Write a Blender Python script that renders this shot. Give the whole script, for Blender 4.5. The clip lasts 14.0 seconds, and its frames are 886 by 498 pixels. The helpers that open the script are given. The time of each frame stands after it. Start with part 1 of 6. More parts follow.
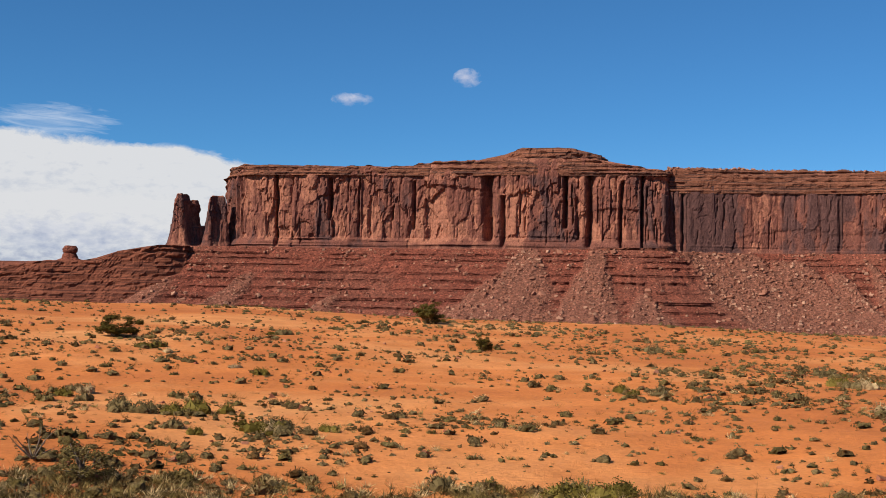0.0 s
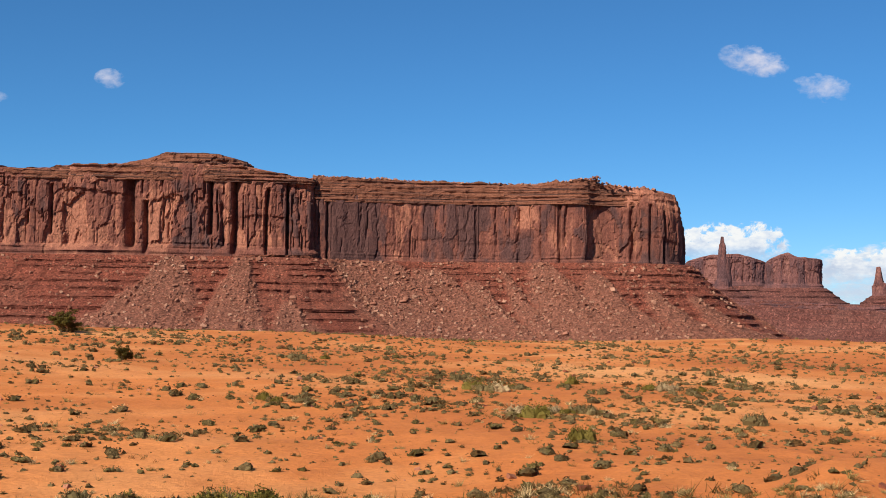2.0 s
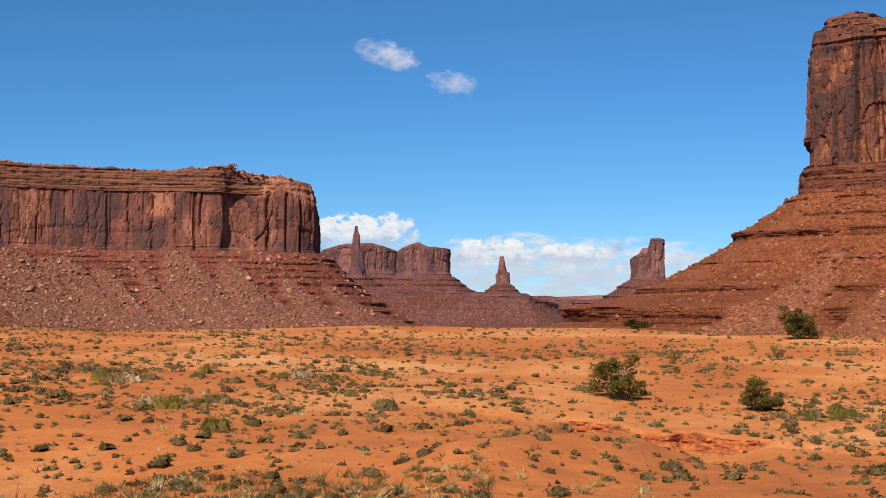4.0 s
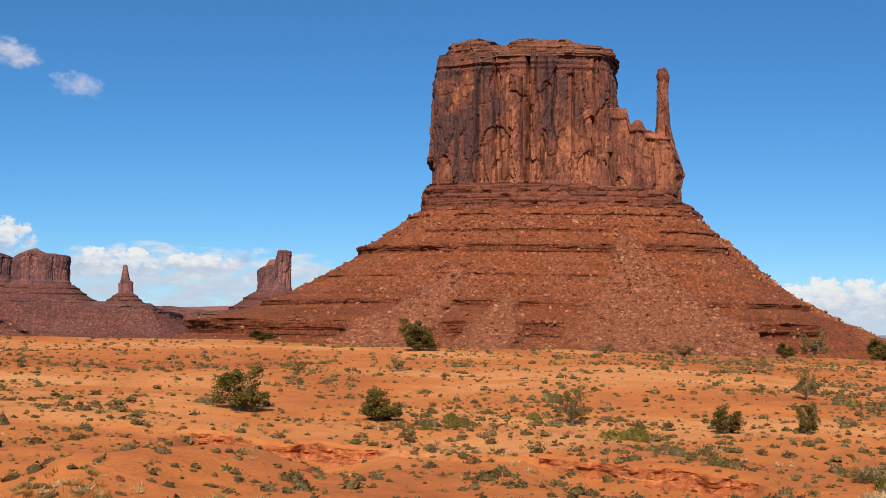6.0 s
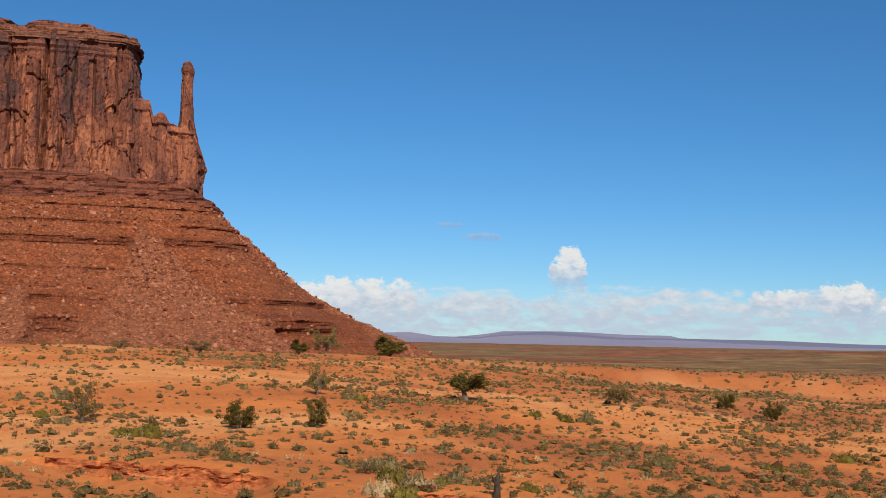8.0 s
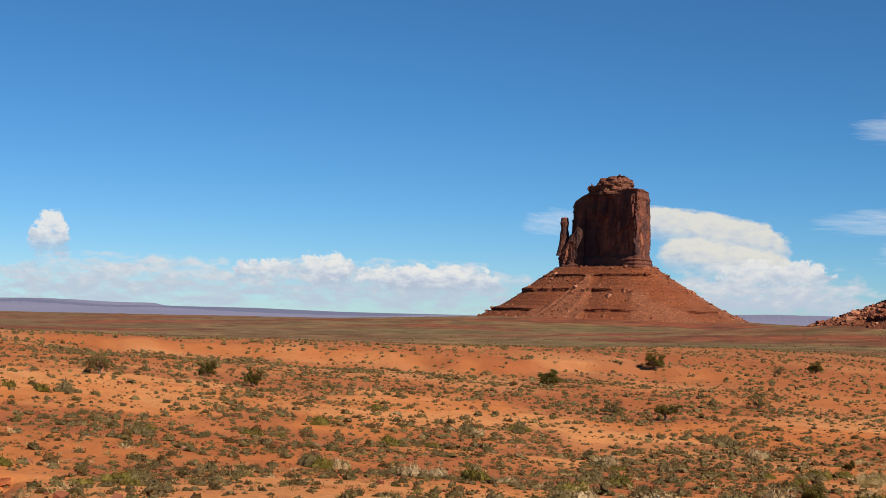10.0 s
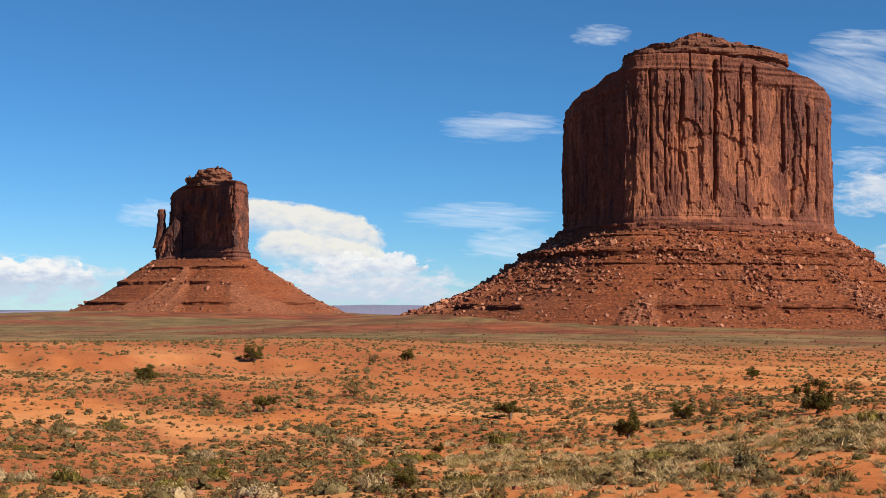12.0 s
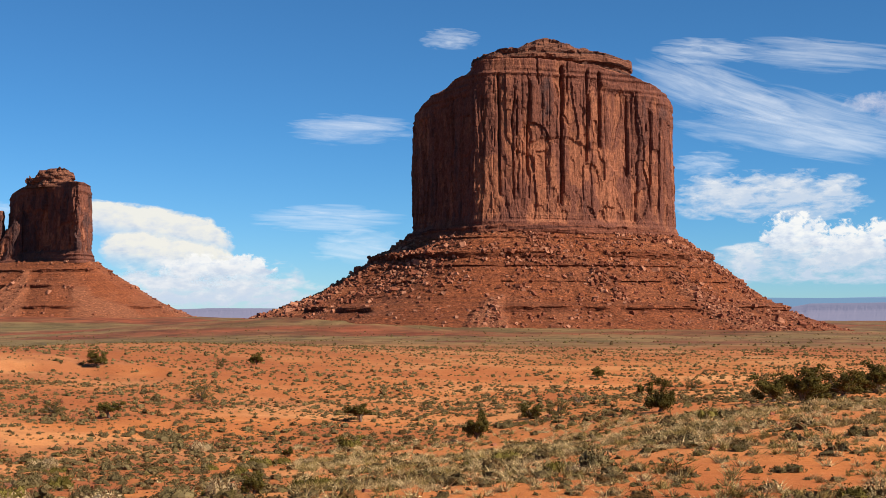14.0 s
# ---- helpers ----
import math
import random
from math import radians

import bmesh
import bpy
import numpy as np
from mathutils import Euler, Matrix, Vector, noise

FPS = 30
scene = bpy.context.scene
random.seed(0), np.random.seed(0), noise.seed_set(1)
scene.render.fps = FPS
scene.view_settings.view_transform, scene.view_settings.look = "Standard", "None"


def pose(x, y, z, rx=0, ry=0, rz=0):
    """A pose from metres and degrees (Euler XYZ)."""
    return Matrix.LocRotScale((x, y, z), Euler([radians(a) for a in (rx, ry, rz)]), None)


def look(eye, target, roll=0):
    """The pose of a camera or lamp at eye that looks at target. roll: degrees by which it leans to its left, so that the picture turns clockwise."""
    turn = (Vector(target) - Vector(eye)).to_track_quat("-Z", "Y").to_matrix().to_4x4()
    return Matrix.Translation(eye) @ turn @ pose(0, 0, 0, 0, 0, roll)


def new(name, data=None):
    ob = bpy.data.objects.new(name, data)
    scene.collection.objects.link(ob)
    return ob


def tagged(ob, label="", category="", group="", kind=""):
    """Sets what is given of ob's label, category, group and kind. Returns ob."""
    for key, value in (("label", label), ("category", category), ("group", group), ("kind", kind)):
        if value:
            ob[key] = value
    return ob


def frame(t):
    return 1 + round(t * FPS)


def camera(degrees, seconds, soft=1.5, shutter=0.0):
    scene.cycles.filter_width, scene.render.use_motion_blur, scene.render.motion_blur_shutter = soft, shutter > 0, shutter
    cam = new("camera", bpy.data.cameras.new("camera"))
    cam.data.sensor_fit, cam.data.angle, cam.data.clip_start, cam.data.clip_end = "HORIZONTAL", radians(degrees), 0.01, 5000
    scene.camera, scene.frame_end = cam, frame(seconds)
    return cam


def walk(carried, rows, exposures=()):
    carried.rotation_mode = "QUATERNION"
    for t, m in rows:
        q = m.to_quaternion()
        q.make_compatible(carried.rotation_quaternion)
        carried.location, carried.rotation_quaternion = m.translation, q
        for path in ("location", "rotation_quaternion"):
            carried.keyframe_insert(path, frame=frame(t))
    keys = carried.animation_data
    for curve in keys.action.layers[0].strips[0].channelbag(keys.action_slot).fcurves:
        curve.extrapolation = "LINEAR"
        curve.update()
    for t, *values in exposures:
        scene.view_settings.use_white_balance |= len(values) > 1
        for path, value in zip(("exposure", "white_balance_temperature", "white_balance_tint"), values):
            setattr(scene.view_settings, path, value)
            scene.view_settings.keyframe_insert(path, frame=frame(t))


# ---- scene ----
FOV = 37.0
EYE = 1.65
cam = camera(FOV, 14.0, soft=0.5)
# seconds, yaw, pitch, roll of a hand-held pan; the lens swings on a short arm about the body
ROWS = [
    (0.0, 0.0, 2.812, 0.985),
    (0.5, -3.596, 3.073, 1.02),
    (1.0, -7.393, 3.248, 1.036),
    (1.5, -11.3, 3.323, 0.89),
    (2.0, -15.276, 3.332, 0.655),
    (2.5, -19.215, 3.258, 0.52),
    (2.7, -20.521, 3.198, 0.49),
    (4.8, -37.154, 3.053, 0.268),
    (5.0, -38.478, 3.131, 0.339),
    (5.5, -42.579, 3.373, 0.452),
    (6.0, -47.003, 3.552, 0.641),
    (6.5, -51.87, 3.661, 0.786),
    (7.0, -57.047, 3.717, 0.899),
    (7.5, -62.32, 3.737, 0.984),
    (8.0, -67.602, 3.679, 1.135),
    (8.5, -72.934, 3.545, 1.201),
    (9.0, -78.351, 3.308, 1.435),
    (9.2, -80.565, 3.185, 1.469),
    (11.3, -101.902, 2.387, 0.659),
    (11.5, -103.237, 2.429, 0.592),
    (12.0, -106.89, 2.617, 0.276),
    (12.5, -109.817, 2.793, 0.037),
    (13.0, -111.885, 2.849, -0.131),
    (13.5, -112.994, 2.824, -0.142),
    (14.0, -113.384, 2.736, -0.084),
]
ARM = 0.15


def stand(yaw, pitch, roll):
    a = radians(-yaw)
    return pose(ARM * math.sin(a), ARM * math.cos(a), EYE, 90 + pitch, 0, yaw) @ pose(0, 0, 0, 0, 0, roll)


walk(cam, [(t, stand(y, p, r)) for t, y, p, r in ROWS], exposures=[(0.0, 0.54), (2.0, 0.62), (3.5, 0.56), (5.5, 0.48), (7.5, 0.42), (9.0, 0.30), (11.5, 0.56), (14.0, 0.64)])

# ---- light: afternoon sun behind the camera's left shoulder, clear sky ----
SUN_AZ, SUN_EL = 233.0, 37.0
world = bpy.data.worlds.new("sky")
scene.world = world
world.use_nodes = True
wn = world.node_tree.nodes
sky = wn.new("ShaderNodeTexSky")
sky.sky_type = "NISHITA"
sky.sun_disc = False
sky.sun_elevation = radians(SUN_EL)
sky.sun_rotation = radians(SUN_AZ)
sky.altitude, sky.air_density, sky.dust_density, sky.ozone_density = 1700, 0.8, 0.35, 4.0
wn["Background"].inputs["Strength"].default_value = 0.067
tint = wn.new("ShaderNodeMix")
tint.data_type, tint.blend_type = "RGBA", "MULTIPLY"
tint.inputs[0].default_value = 1.0
split = wn.new("ShaderNodeSeparateColor")
world.node_tree.links.new(sky.outputs[0], split.inputs[0])
haze = wn.new("ShaderNodeValToRGB")
haze.color_ramp.elements[0].position, haze.color_ramp.elements[0].color = 0.20, (0.445, 0.885, 1.10, 1)
haze.color_ramp.elements[1].position, haze.color_ramp.elements[1].color = 0.70, (0.74, 0.925, 1.01, 1)
scaled = wn.new("ShaderNodeMath")
scaled.operation = "MULTIPLY"
scaled.inputs[1].default_value = 0.10
world.node_tree.links.new(split.outputs[0], scaled.inputs[0])
world.node_tree.links.new(scaled.outputs[0], haze.inputs[0])
world.node_tree.links.new(haze.outputs[0], tint.inputs[7])
world.node_tree.links.new(sky.outputs[0], tint.inputs[6])
world.node_tree.links.new(tint.outputs[2], wn["Background"].inputs["Color"])
sun = new("sun", bpy.data.lights.new("sun", "SUN"))
sun.data.energy, sun.data.angle, sun.data.color = 5.0, radians(0.53), (1.0, 0.93, 0.79)
sun_dir = Vector((math.sin(radians(SUN_AZ)) * math.cos(radians(SUN_EL)), math.cos(radians(SUN_AZ)) * math.cos(radians(SUN_EL)), math.sin(radians(SUN_EL))))
sun.matrix_world = look(sun_dir * 50, (0, 0, 0))
sun.location = sun_dir * 900


# ---- arithmetic ----
def hash3(ix, iy, iz):
    h = (ix.astype(np.int64) * 374761393 + iy.astype(np.int64) * 668265263 + iz.astype(np.int64) * 2147483647) & 0xFFFFFFFF
    h = ((h ^ (h >> 13)) * 1274126177) & 0xFFFFFFFF
    h = ((h ^ (h >> 16)) * 2246822519) & 0xFFFFFFFF
    return ((h ^ (h >> 15)) & 0xFFFFFF) / float(0xFFFFFF)


def vnoise(x, y, z=0.0, seed=0):
    """Smooth value noise, -1 to 1."""
    x, y, z = np.broadcast_arrays(np.asarray(x, float), np.asarray(y, float), np.asarray(z, float) + seed * 17.37)
    fx, fy, fz = np.floor(x), np.floor(y), np.floor(z)
    u, v, w = x - fx, y - fy, z - fz
    u, v, w = (a * a * a * (a * (a * 6 - 15) + 10) for a in (u, v, w))
    out = 0.0
    for dx in (0, 1):
        for dy in (0, 1):
            for dz in (0, 1):
                wt = (u if dx else 1 - u) * (v if dy else 1 - v) * (w if dz else 1 - w)
                out = out + wt * hash3(fx + dx, fy + dy, fz + dz)
    return out * 2 - 1


def fbm(x, y, z=0.0, octaves=4, seed=0):
    total, amp, f = 0.0, 0.5, 1.0
    for k in range(octaves):
        total = total + amp * vnoise(np.asarray(x) * f, np.asarray(y) * f, np.asarray(z) * f, seed + k * 3)
        amp, f = amp * 0.5, f * 2.03
    return total


def smooth(a, b, x):
    t = np.clip((x - a) / (b - a), 0, 1)
    return t * t * (3 - 2 * t)


def polar(az, r, z=0.0):
    return np.array([r * math.sin(radians(az)), r * math.cos(radians(az)), z])


def height(el, r):
    """World height of what stands r metres off at that elevation above the eye."""
    return EYE + r * math.tan(radians(el))


def mesh_from(name, verts, faces, smooth_shade=False):
    me = bpy.data.meshes.new(name)
    verts = np.asarray(verts, np.float32).reshape(-1, 3)
    faces = np.asarray(faces, np.int32)
    n = faces.shape[1]
    me.vertices.add(len(verts))
    me.vertices.foreach_set("co", verts.ravel())
    me.loops.add(faces.size)
    me.loops.foreach_set("vertex_index", faces.ravel())
    me.polygons.add(len(faces))
    me.polygons.foreach_set("loop_start", np.arange(0, faces.size, n, dtype=np.int32))
    me.polygons.foreach_set("use_smooth", np.full(len(faces), smooth_shade, dtype=bool))
    me.update(calc_edges=True)
    me.validate()
    return me


def grid_faces(nu, nv, wrap=False):
    """Quads of a grid of nv rows, nu columns, joined round when wrap."""
    i = np.arange(nu if wrap else nu - 1)
    j = np.arange(nv - 1)
    a, b = np.meshgrid(i, j)
    c = (a + 1) % nu
    return np.stack([b * nu + a, b * nu + c, (b + 1) * nu + c, (b + 1) * nu + a], -1).reshape(-1, 4)


def part(name, me, material, parent, label=""):
    ob = new(name, me)
    if material:
        me.materials.append(material)
    ob.parent = parent
    return tagged(ob, label) if label else ob


def thing(name, at, label, category, group="", kind=""):
    ob = new(name)
    ob.location = at
    ob.empty_display_size = 1.0
    return tagged(ob, label, category, group, kind)


# ---- materials ----
class Nodes:
    def __init__(self, name):
        self.mat = bpy.data.materials.new(name)
        self.mat.use_nodes = True
        self.t = self.mat.node_tree
        self.bsdf = self.t.nodes["Principled BSDF"]
        self.bsdf.inputs["Specular IOR Level"].default_value = 0.15
        self.coord = self.t.nodes.new("ShaderNodeTexCoord")

    def link(self, a, b):
        self.t.links.new(a, b)

    def put(self, socket, value):
        if isinstance(value, bpy.types.NodeSocket):
            self.link(value, socket)
        else:
            socket.default_value = value

    def mapped(self, scale, source="Object"):
        m = self.t.nodes.new("ShaderNodeMapping")
        m.inputs["Scale"].default_value = scale
        self.link(self.coord.outputs[source], m.inputs["Vector"])
        return m.outputs[0]

    def noise(self, vec, scale=1.0, detail=4.0, rough=0.55, distortion=0.0):
        n = self.t.nodes.new("ShaderNodeTexNoise")
        self.link(vec, n.inputs["Vector"])
        n.inputs["Scale"].default_value, n.inputs["Detail"].default_value = scale, detail
        n.inputs["Roughness"].default_value, n.inputs["Distortion"].default_value = rough, distortion
        return n.outputs["Fac"]

    def voronoi(self, vec, scale=1.0, feature="F1", out="Distance"):
        n = self.t.nodes.new("ShaderNodeTexVoronoi")
        n.feature = feature
        self.link(vec, n.inputs["Vector"])
        n.inputs["Scale"].default_value = scale
        return n.outputs[out]

    def ramp(self, fac, *stops):
        n = self.t.nodes.new("ShaderNodeValToRGB")
        self.link(fac, n.inputs[0])
        e = n.color_ramp.elements
        while len(e) < len(stops):
            e.new(0.5)
        for k, (p, c) in zip(e, stops):
            k.position = p
            k.color = (c, c, c, 1) if isinstance(c, (int, float)) else (*c, 1)
        return n.outputs["Color"]

    def mix(self, fac, a, b, mode="MIX"):
        n = self.t.nodes.new("ShaderNodeMix")
        n.data_type, n.blend_type = "RGBA", mode
        self.put(n.inputs[0], fac)
        self.put(n.inputs[6], a if isinstance(a, bpy.types.NodeSocket) else (*a, 1))
        self.put(n.inputs[7], b if isinstance(b, bpy.types.NodeSocket) else (*b, 1))
        return n.outputs[2]

    def math(self, op, a, b=0.0, clamp=False):
        n = self.t.nodes.new("ShaderNodeMath")
        n.operation, n.use_clamp = op, clamp
        self.put(n.inputs[0], a)
        self.put(n.inputs[1], b)
        return n.outputs[0]

    def finish(self, colour, rough=0.9, bump=None, strength=0.5, distance=1.0):
        self.put(self.bsdf.inputs["Base Color"], colour if isinstance(colour, bpy.types.NodeSocket) else (*colour, 1))
        self.put(self.bsdf.inputs["Roughness"], rough)
        if bump is not None:
            b = self.t.nodes.new("ShaderNodeBump")
            b.inputs["Strength"].default_value, b.inputs["Distance"].default_value = strength, distance
            self.link(bump, b.inputs["Height"])
            self.link(b.outputs[0], self.bsdf.inputs["Normal"])
        return self.mat


def sandstone(name, mid, dark, fresh, fine=1.0):
    """Massive cliff sandstone: slabs of dark desert varnish and fresh spalls (the slab's own tone), upright streaks, fractures."""
    m = Nodes(name)
    tone = m.t.nodes.new("ShaderNodeAttribute")
    tone.attribute_name = "varnish"
    streak = m.noise(m.mapped((0.075 * fine, 0.075 * fine, 0.009 * fine)), 1.0, 7, 0.65, 0.8)
    spall = m.noise(m.mapped((0.045 * fine, 0.045 * fine, 0.032 * fine)), 1.0, 7, 0.68, 0.8)
    grain = m.noise(m.mapped((0.55 * fine, 0.55 * fine, 0.30 * fine)), 1.0, 7, 0.72)
    bed = m.noise(m.mapped((0.006 * fine, 0.006 * fine, 0.30 * fine)), 1.0, 4, 0.6, 0.3)
    f = m.math("ADD", m.math("MULTIPLY", tone.outputs["Fac"], 0.85), m.math("ADD", m.math("MULTIPLY", streak, 0.34), m.math("MULTIPLY", spall, 0.42)))
    c = m.ramp(f, (0.60, dark), (0.76, mid), (0.86, mid), (1.0, fresh))
    c = m.mix(0.7, c, m.ramp(grain, (0.34, 0.35), (0.66, 1.40)), "MULTIPLY")
    c = m.mix(0.16, c, m.ramp(bed, (0.36, 0.4), (0.50, 1.1)), "MULTIPLY")
    h = m.math("ADD", grain, m.math("MULTIPLY", streak, 0.6))
    h = m.math("ADD", h, m.math("MULTIPLY", bed, 0.1))
    return m.finish(c, 0.92, h, 0.85, 2.2 / fine)


def talus_rock(name, mid, dark, pale, fine=1.0, edge=0.85):
    """Shale slope: level ledges of darker red, drifts of paler rubble."""
    m = Nodes(name)
    bed = m.noise(m.mapped((0.002 * fine, 0.002 * fine, 0.20 * fine)), 1.0, 6, 0.65, 0.5)
    drift = m.noise(m.mapped((0.016 * fine, 0.016 * fine, 0.010 * fine)), 1.0, 5, 0.6, 0.8)
    rubble = m.noise(m.mapped((0.45 * fine, 0.45 * fine, 0.45 * fine)), 1.0, 6, 0.75)
    stones = m.voronoi(m.mapped((0.55 * fine, 0.55 * fine, 0.55 * fine)), 1.0, "F1", "Color")
    c = m.mix(m.math("MULTIPLY", m.ramp(bed, (0.36, 1.0), (0.52, 0.0)), 0.4), mid, dark)
    c = m.mix(m.math("MULTIPLY", m.ramp(drift, (0.48, 0.0), (0.60, 1.0)), 0.3), c, pale)
    fan = m.t.nodes.new("ShaderNodeAttribute")
    fan.attribute_name = "fan"
    c = m.mix(m.math("MULTIPLY", fan.outputs["Fac"], 0.8), c, pale)
    ledge = m.t.nodes.new("ShaderNodeAttribute")
    ledge.attribute_name = "ledge"
    c = m.mix(m.math("MULTIPLY", ledge.outputs["Fac"], edge), c, dark)
    c = m.mix(0.7, c, m.ramp(rubble, (0.32, 0.35), (0.68, 1.40)), "MULTIPLY")
    c = m.mix(0.7, c, m.ramp(stones, (0.2, 0.45), (0.6, 1.0), (0.78, 1.1), (0.92, 2.0)), "MULTIPLY")
    h = m.math("ADD", m.math("ADD", rubble, m.math("MULTIPLY", stones, 0.35)), m.math("MULTIPLY", bed, 0.4))
    return m.finish(c, 0.95, h, 1.0, 2.4 / fine)


def bedded_rock(name, mid, dark):
    """Thin level beds, hard ones proud and pale, soft ones dark."""
    m = Nodes(name)
    bed = m.noise(m.mapped((0.010, 0.010, 0.42)), 1.0, 5, 0.65, 0.25)
    grain = m.noise(m.mapped((0.5, 0.5, 0.5)), 1.0, 6, 0.72)
    joint = m.noise(m.mapped((0.22, 0.22, 0.05)), 1.0, 5, 0.7)
    c = m.ramp(bed, (0.40, dark), (0.52, mid))
    c = m.mix(0.6, c, m.ramp(grain, (0.32, 0.45), (0.68, 1.3)), "MULTIPLY")
    c = m.mix(0.5, c, m.ramp(joint, (0.36, 0.35), (0.50, 1.1)), "MULTIPLY")
    return m.finish(c, 0.95, m.math("ADD", m.math("MULTIPLY", bed, 1.5), grain), 1.0, 2.0)


PLINTH = bedded_rock("bedded_ledge_rock", (0.205, 0.066, 0.038), (0.095, 0.032, 0.022))
CAPROCK = bedded_rock("bedded_cap_rock", (0.225, 0.085, 0.050), (0.080, 0.036, 0.028))
ROCK = sandstone("butte_sandstone", (0.165, 0.057, 0.037), (0.084, 0.039, 0.034), (0.30, 0.106, 0.056))
ROCK_MESA = sandstone("mesa_sandstone", (0.185, 0.066, 0.047), (0.098, 0.045, 0.040), (0.33, 0.130, 0.082), 0.8)
# far cliffs: mauve distance haze is mixed into the base colours
ROCK_FAR_HAZED = sandstone("hazed_sandstone", (0.165, 0.070, 0.063), (0.105, 0.052, 0.053), (0.23, 0.100, 0.082), 0.5)
TALUS = talus_rock("butte_talus", (0.28, 0.080, 0.032), (0.095, 0.026, 0.016), (0.32, 0.115, 0.058), 1.0, 0.45)
TALUS_MESA = talus_rock("mesa_talus", (0.235, 0.066, 0.041), (0.095, 0.030, 0.022), (0.245, 0.100, 0.066), 0.8, 0.4)
# far slopes carry the same haze in their colours
TALUS_FAR_HAZED = talus_rock("hazed_talus", (0.180, 0.066, 0.052), (0.105, 0.042, 0.037), (0.23, 0.105, 0.084), 0.5)


def haze_glow_land(name, tint, glow, low, high):
    """Far backdrop land, its haze painted as a blue glow over dark rock colour."""
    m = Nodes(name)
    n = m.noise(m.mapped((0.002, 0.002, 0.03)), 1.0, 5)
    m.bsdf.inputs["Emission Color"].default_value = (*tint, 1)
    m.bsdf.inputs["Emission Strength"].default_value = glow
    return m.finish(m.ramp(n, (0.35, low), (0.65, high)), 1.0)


FAR_HAZE = haze_glow_land("haze_glow_rock", (0.36, 0.37, 0.54), 0.40, (0.030, 0.026, 0.036), (0.060, 0.046, 0.055))
FAR_HAZE_RIDGE = haze_glow_land("haze_glow_ridge", (0.24, 0.40, 0.60), 0.50, (0.05, 0.06, 0.08), (0.06, 0.07, 0.09))


def ground_mat():
    m = Nodes("orange_desert_sand")
    pos = m.coord.outputs["Object"]
    dist = m.t.nodes.new("ShaderNodeVectorMath")
    dist.operation = "LENGTH"
    m.link(pos, dist.inputs[0])
    far = m.ramp(m.math("DIVIDE", dist.outputs["Value"], 1000.0), (0.17, 0.0), (0.55, 1.0))
    big = m.noise(m.mapped((0.035, 0.035, 0.035)), 1.0, 5, 0.6, 0.6)
    med = m.noise(m.mapped((0.35, 0.35, 0.35)), 1.0, 6, 0.65)
    fine = m.noise(m.mapped((5.0, 5.0, 5.0)), 1.0, 5, 0.7)
    c = m.ramp(big, (0.32, (0.40, 0.112, 0.031)), (0.5, (0.52, 0.167, 0.046)), (0.68, (0.66, 0.298, 0.112)))
    c = m.mix(0.45, c, m.ramp(med, (0.3, 0.65), (0.7, 1.2)), "MULTIPLY")
    c = m.mix(0.45, c, m.ramp(fine, (0.3, 0.6), (0.7, 1.25)), "MULTIPLY")
    clod = m.noise(m.mapped((1.5, 1.5, 2.2)), 1.0, 6, 0.75)
    steep = m.t.nodes.new("ShaderNodeSeparateXYZ")
    geo = m.t.nodes.new("ShaderNodeNewGeometry")
    m.link(geo.outputs["Normal"], steep.inputs[0])
    c = m.mix(m.math("MULTIPLY", m.ramp(steep.outputs["Z"], (0.80, 1.0), (0.975, 0.0)), 0.92), c, m.mix(0.7, (0.26, 0.068, 0.026), m.ramp(clod, (0.36, 0.25), (0.50, 1.0), (0.66, 1.6)), "MULTIPLY"))
    scrub = m.noise(m.mapped((0.012, 0.012, 0.012)), 1.0, 8, 0.75, 0.5)
    speck = m.noise(m.mapped((0.25, 0.25, 0.25)), 1.0, 4, 0.7)
    plain = m.ramp(scrub, (0.36, (0.25, 0.075, 0.033)), (0.5, (0.185, 0.085, 0.036)), (0.64, (0.13, 0.092, 0.036)))
    plain = m.mix(m.ramp(speck, (0.38, 0.4), (0.54, 0.0)), plain, (0.16, 0.10, 0.05))
    wide = m.noise(m.mapped((0.0035, 0.0035, 0.0035)), 1.0, 6, 0.6, 0.5)
    plain = m.mix(0.85, plain, m.ramp(wide, (0.36, (0.25, 0.060, 0.026)), (0.46, (0.16, 0.056, 0.026)), (0.54, (0.185, 0.105, 0.044)), (0.66, (0.15, 0.105, 0.042))))
    band = m.noise(m.mapped((0.018, 0.018, 0.018)), 1.0, 6, 0.7, 0.6)
    plain = m.mix(0.75, plain, m.ramp(band, (0.38, 0.45), (0.5, 0.95), (0.62, 1.55)), "MULTIPLY")
    soil = m.t.nodes.new("ShaderNodeAttribute")
    soil.attribute_name = "soil"
    c = m.mix(m.math("MULTIPLY", m.ramp(soil.outputs["Fac"], (0.50, 0.0), (1.0, 1.0)), 0.75), c, m.mix(0.6, (0.31, 0.088, 0.032), m.ramp(fine, (0.3, 0.5), (0.7, 1.3)), "MULTIPLY"))
    c = m.mix(far, c, plain)
    h = m.math("ADD", m.math("MULTIPLY", med, 0.7), m.math("ADD", m.math("MULTIPLY", fine, 0.12), m.math("MULTIPLY", clod, 0.45)))
    return m.finish(c, 0.95, h, 0.6, 0.5)


SAND = ground_mat()


def leaf_mat(name, a, b, c):
    m = Nodes(name)
    info = m.t.nodes.new("ShaderNodeObjectInfo")
    geo = m.t.nodes.new("ShaderNodeNewGeometry")
    col = m.ramp(geo.outputs["Random Per Island"], (0.0, a), (0.55, b), (1.0, c))
    col = m.mix(0.6, col, m.ramp(info.outputs["Random"], (0.0, 0.7), (1.0, 1.25)), "MULTIPLY")
    m.bsdf.inputs["Specular IOR Level"].default_value = 0.03
    return m.finish(col, 0.8)


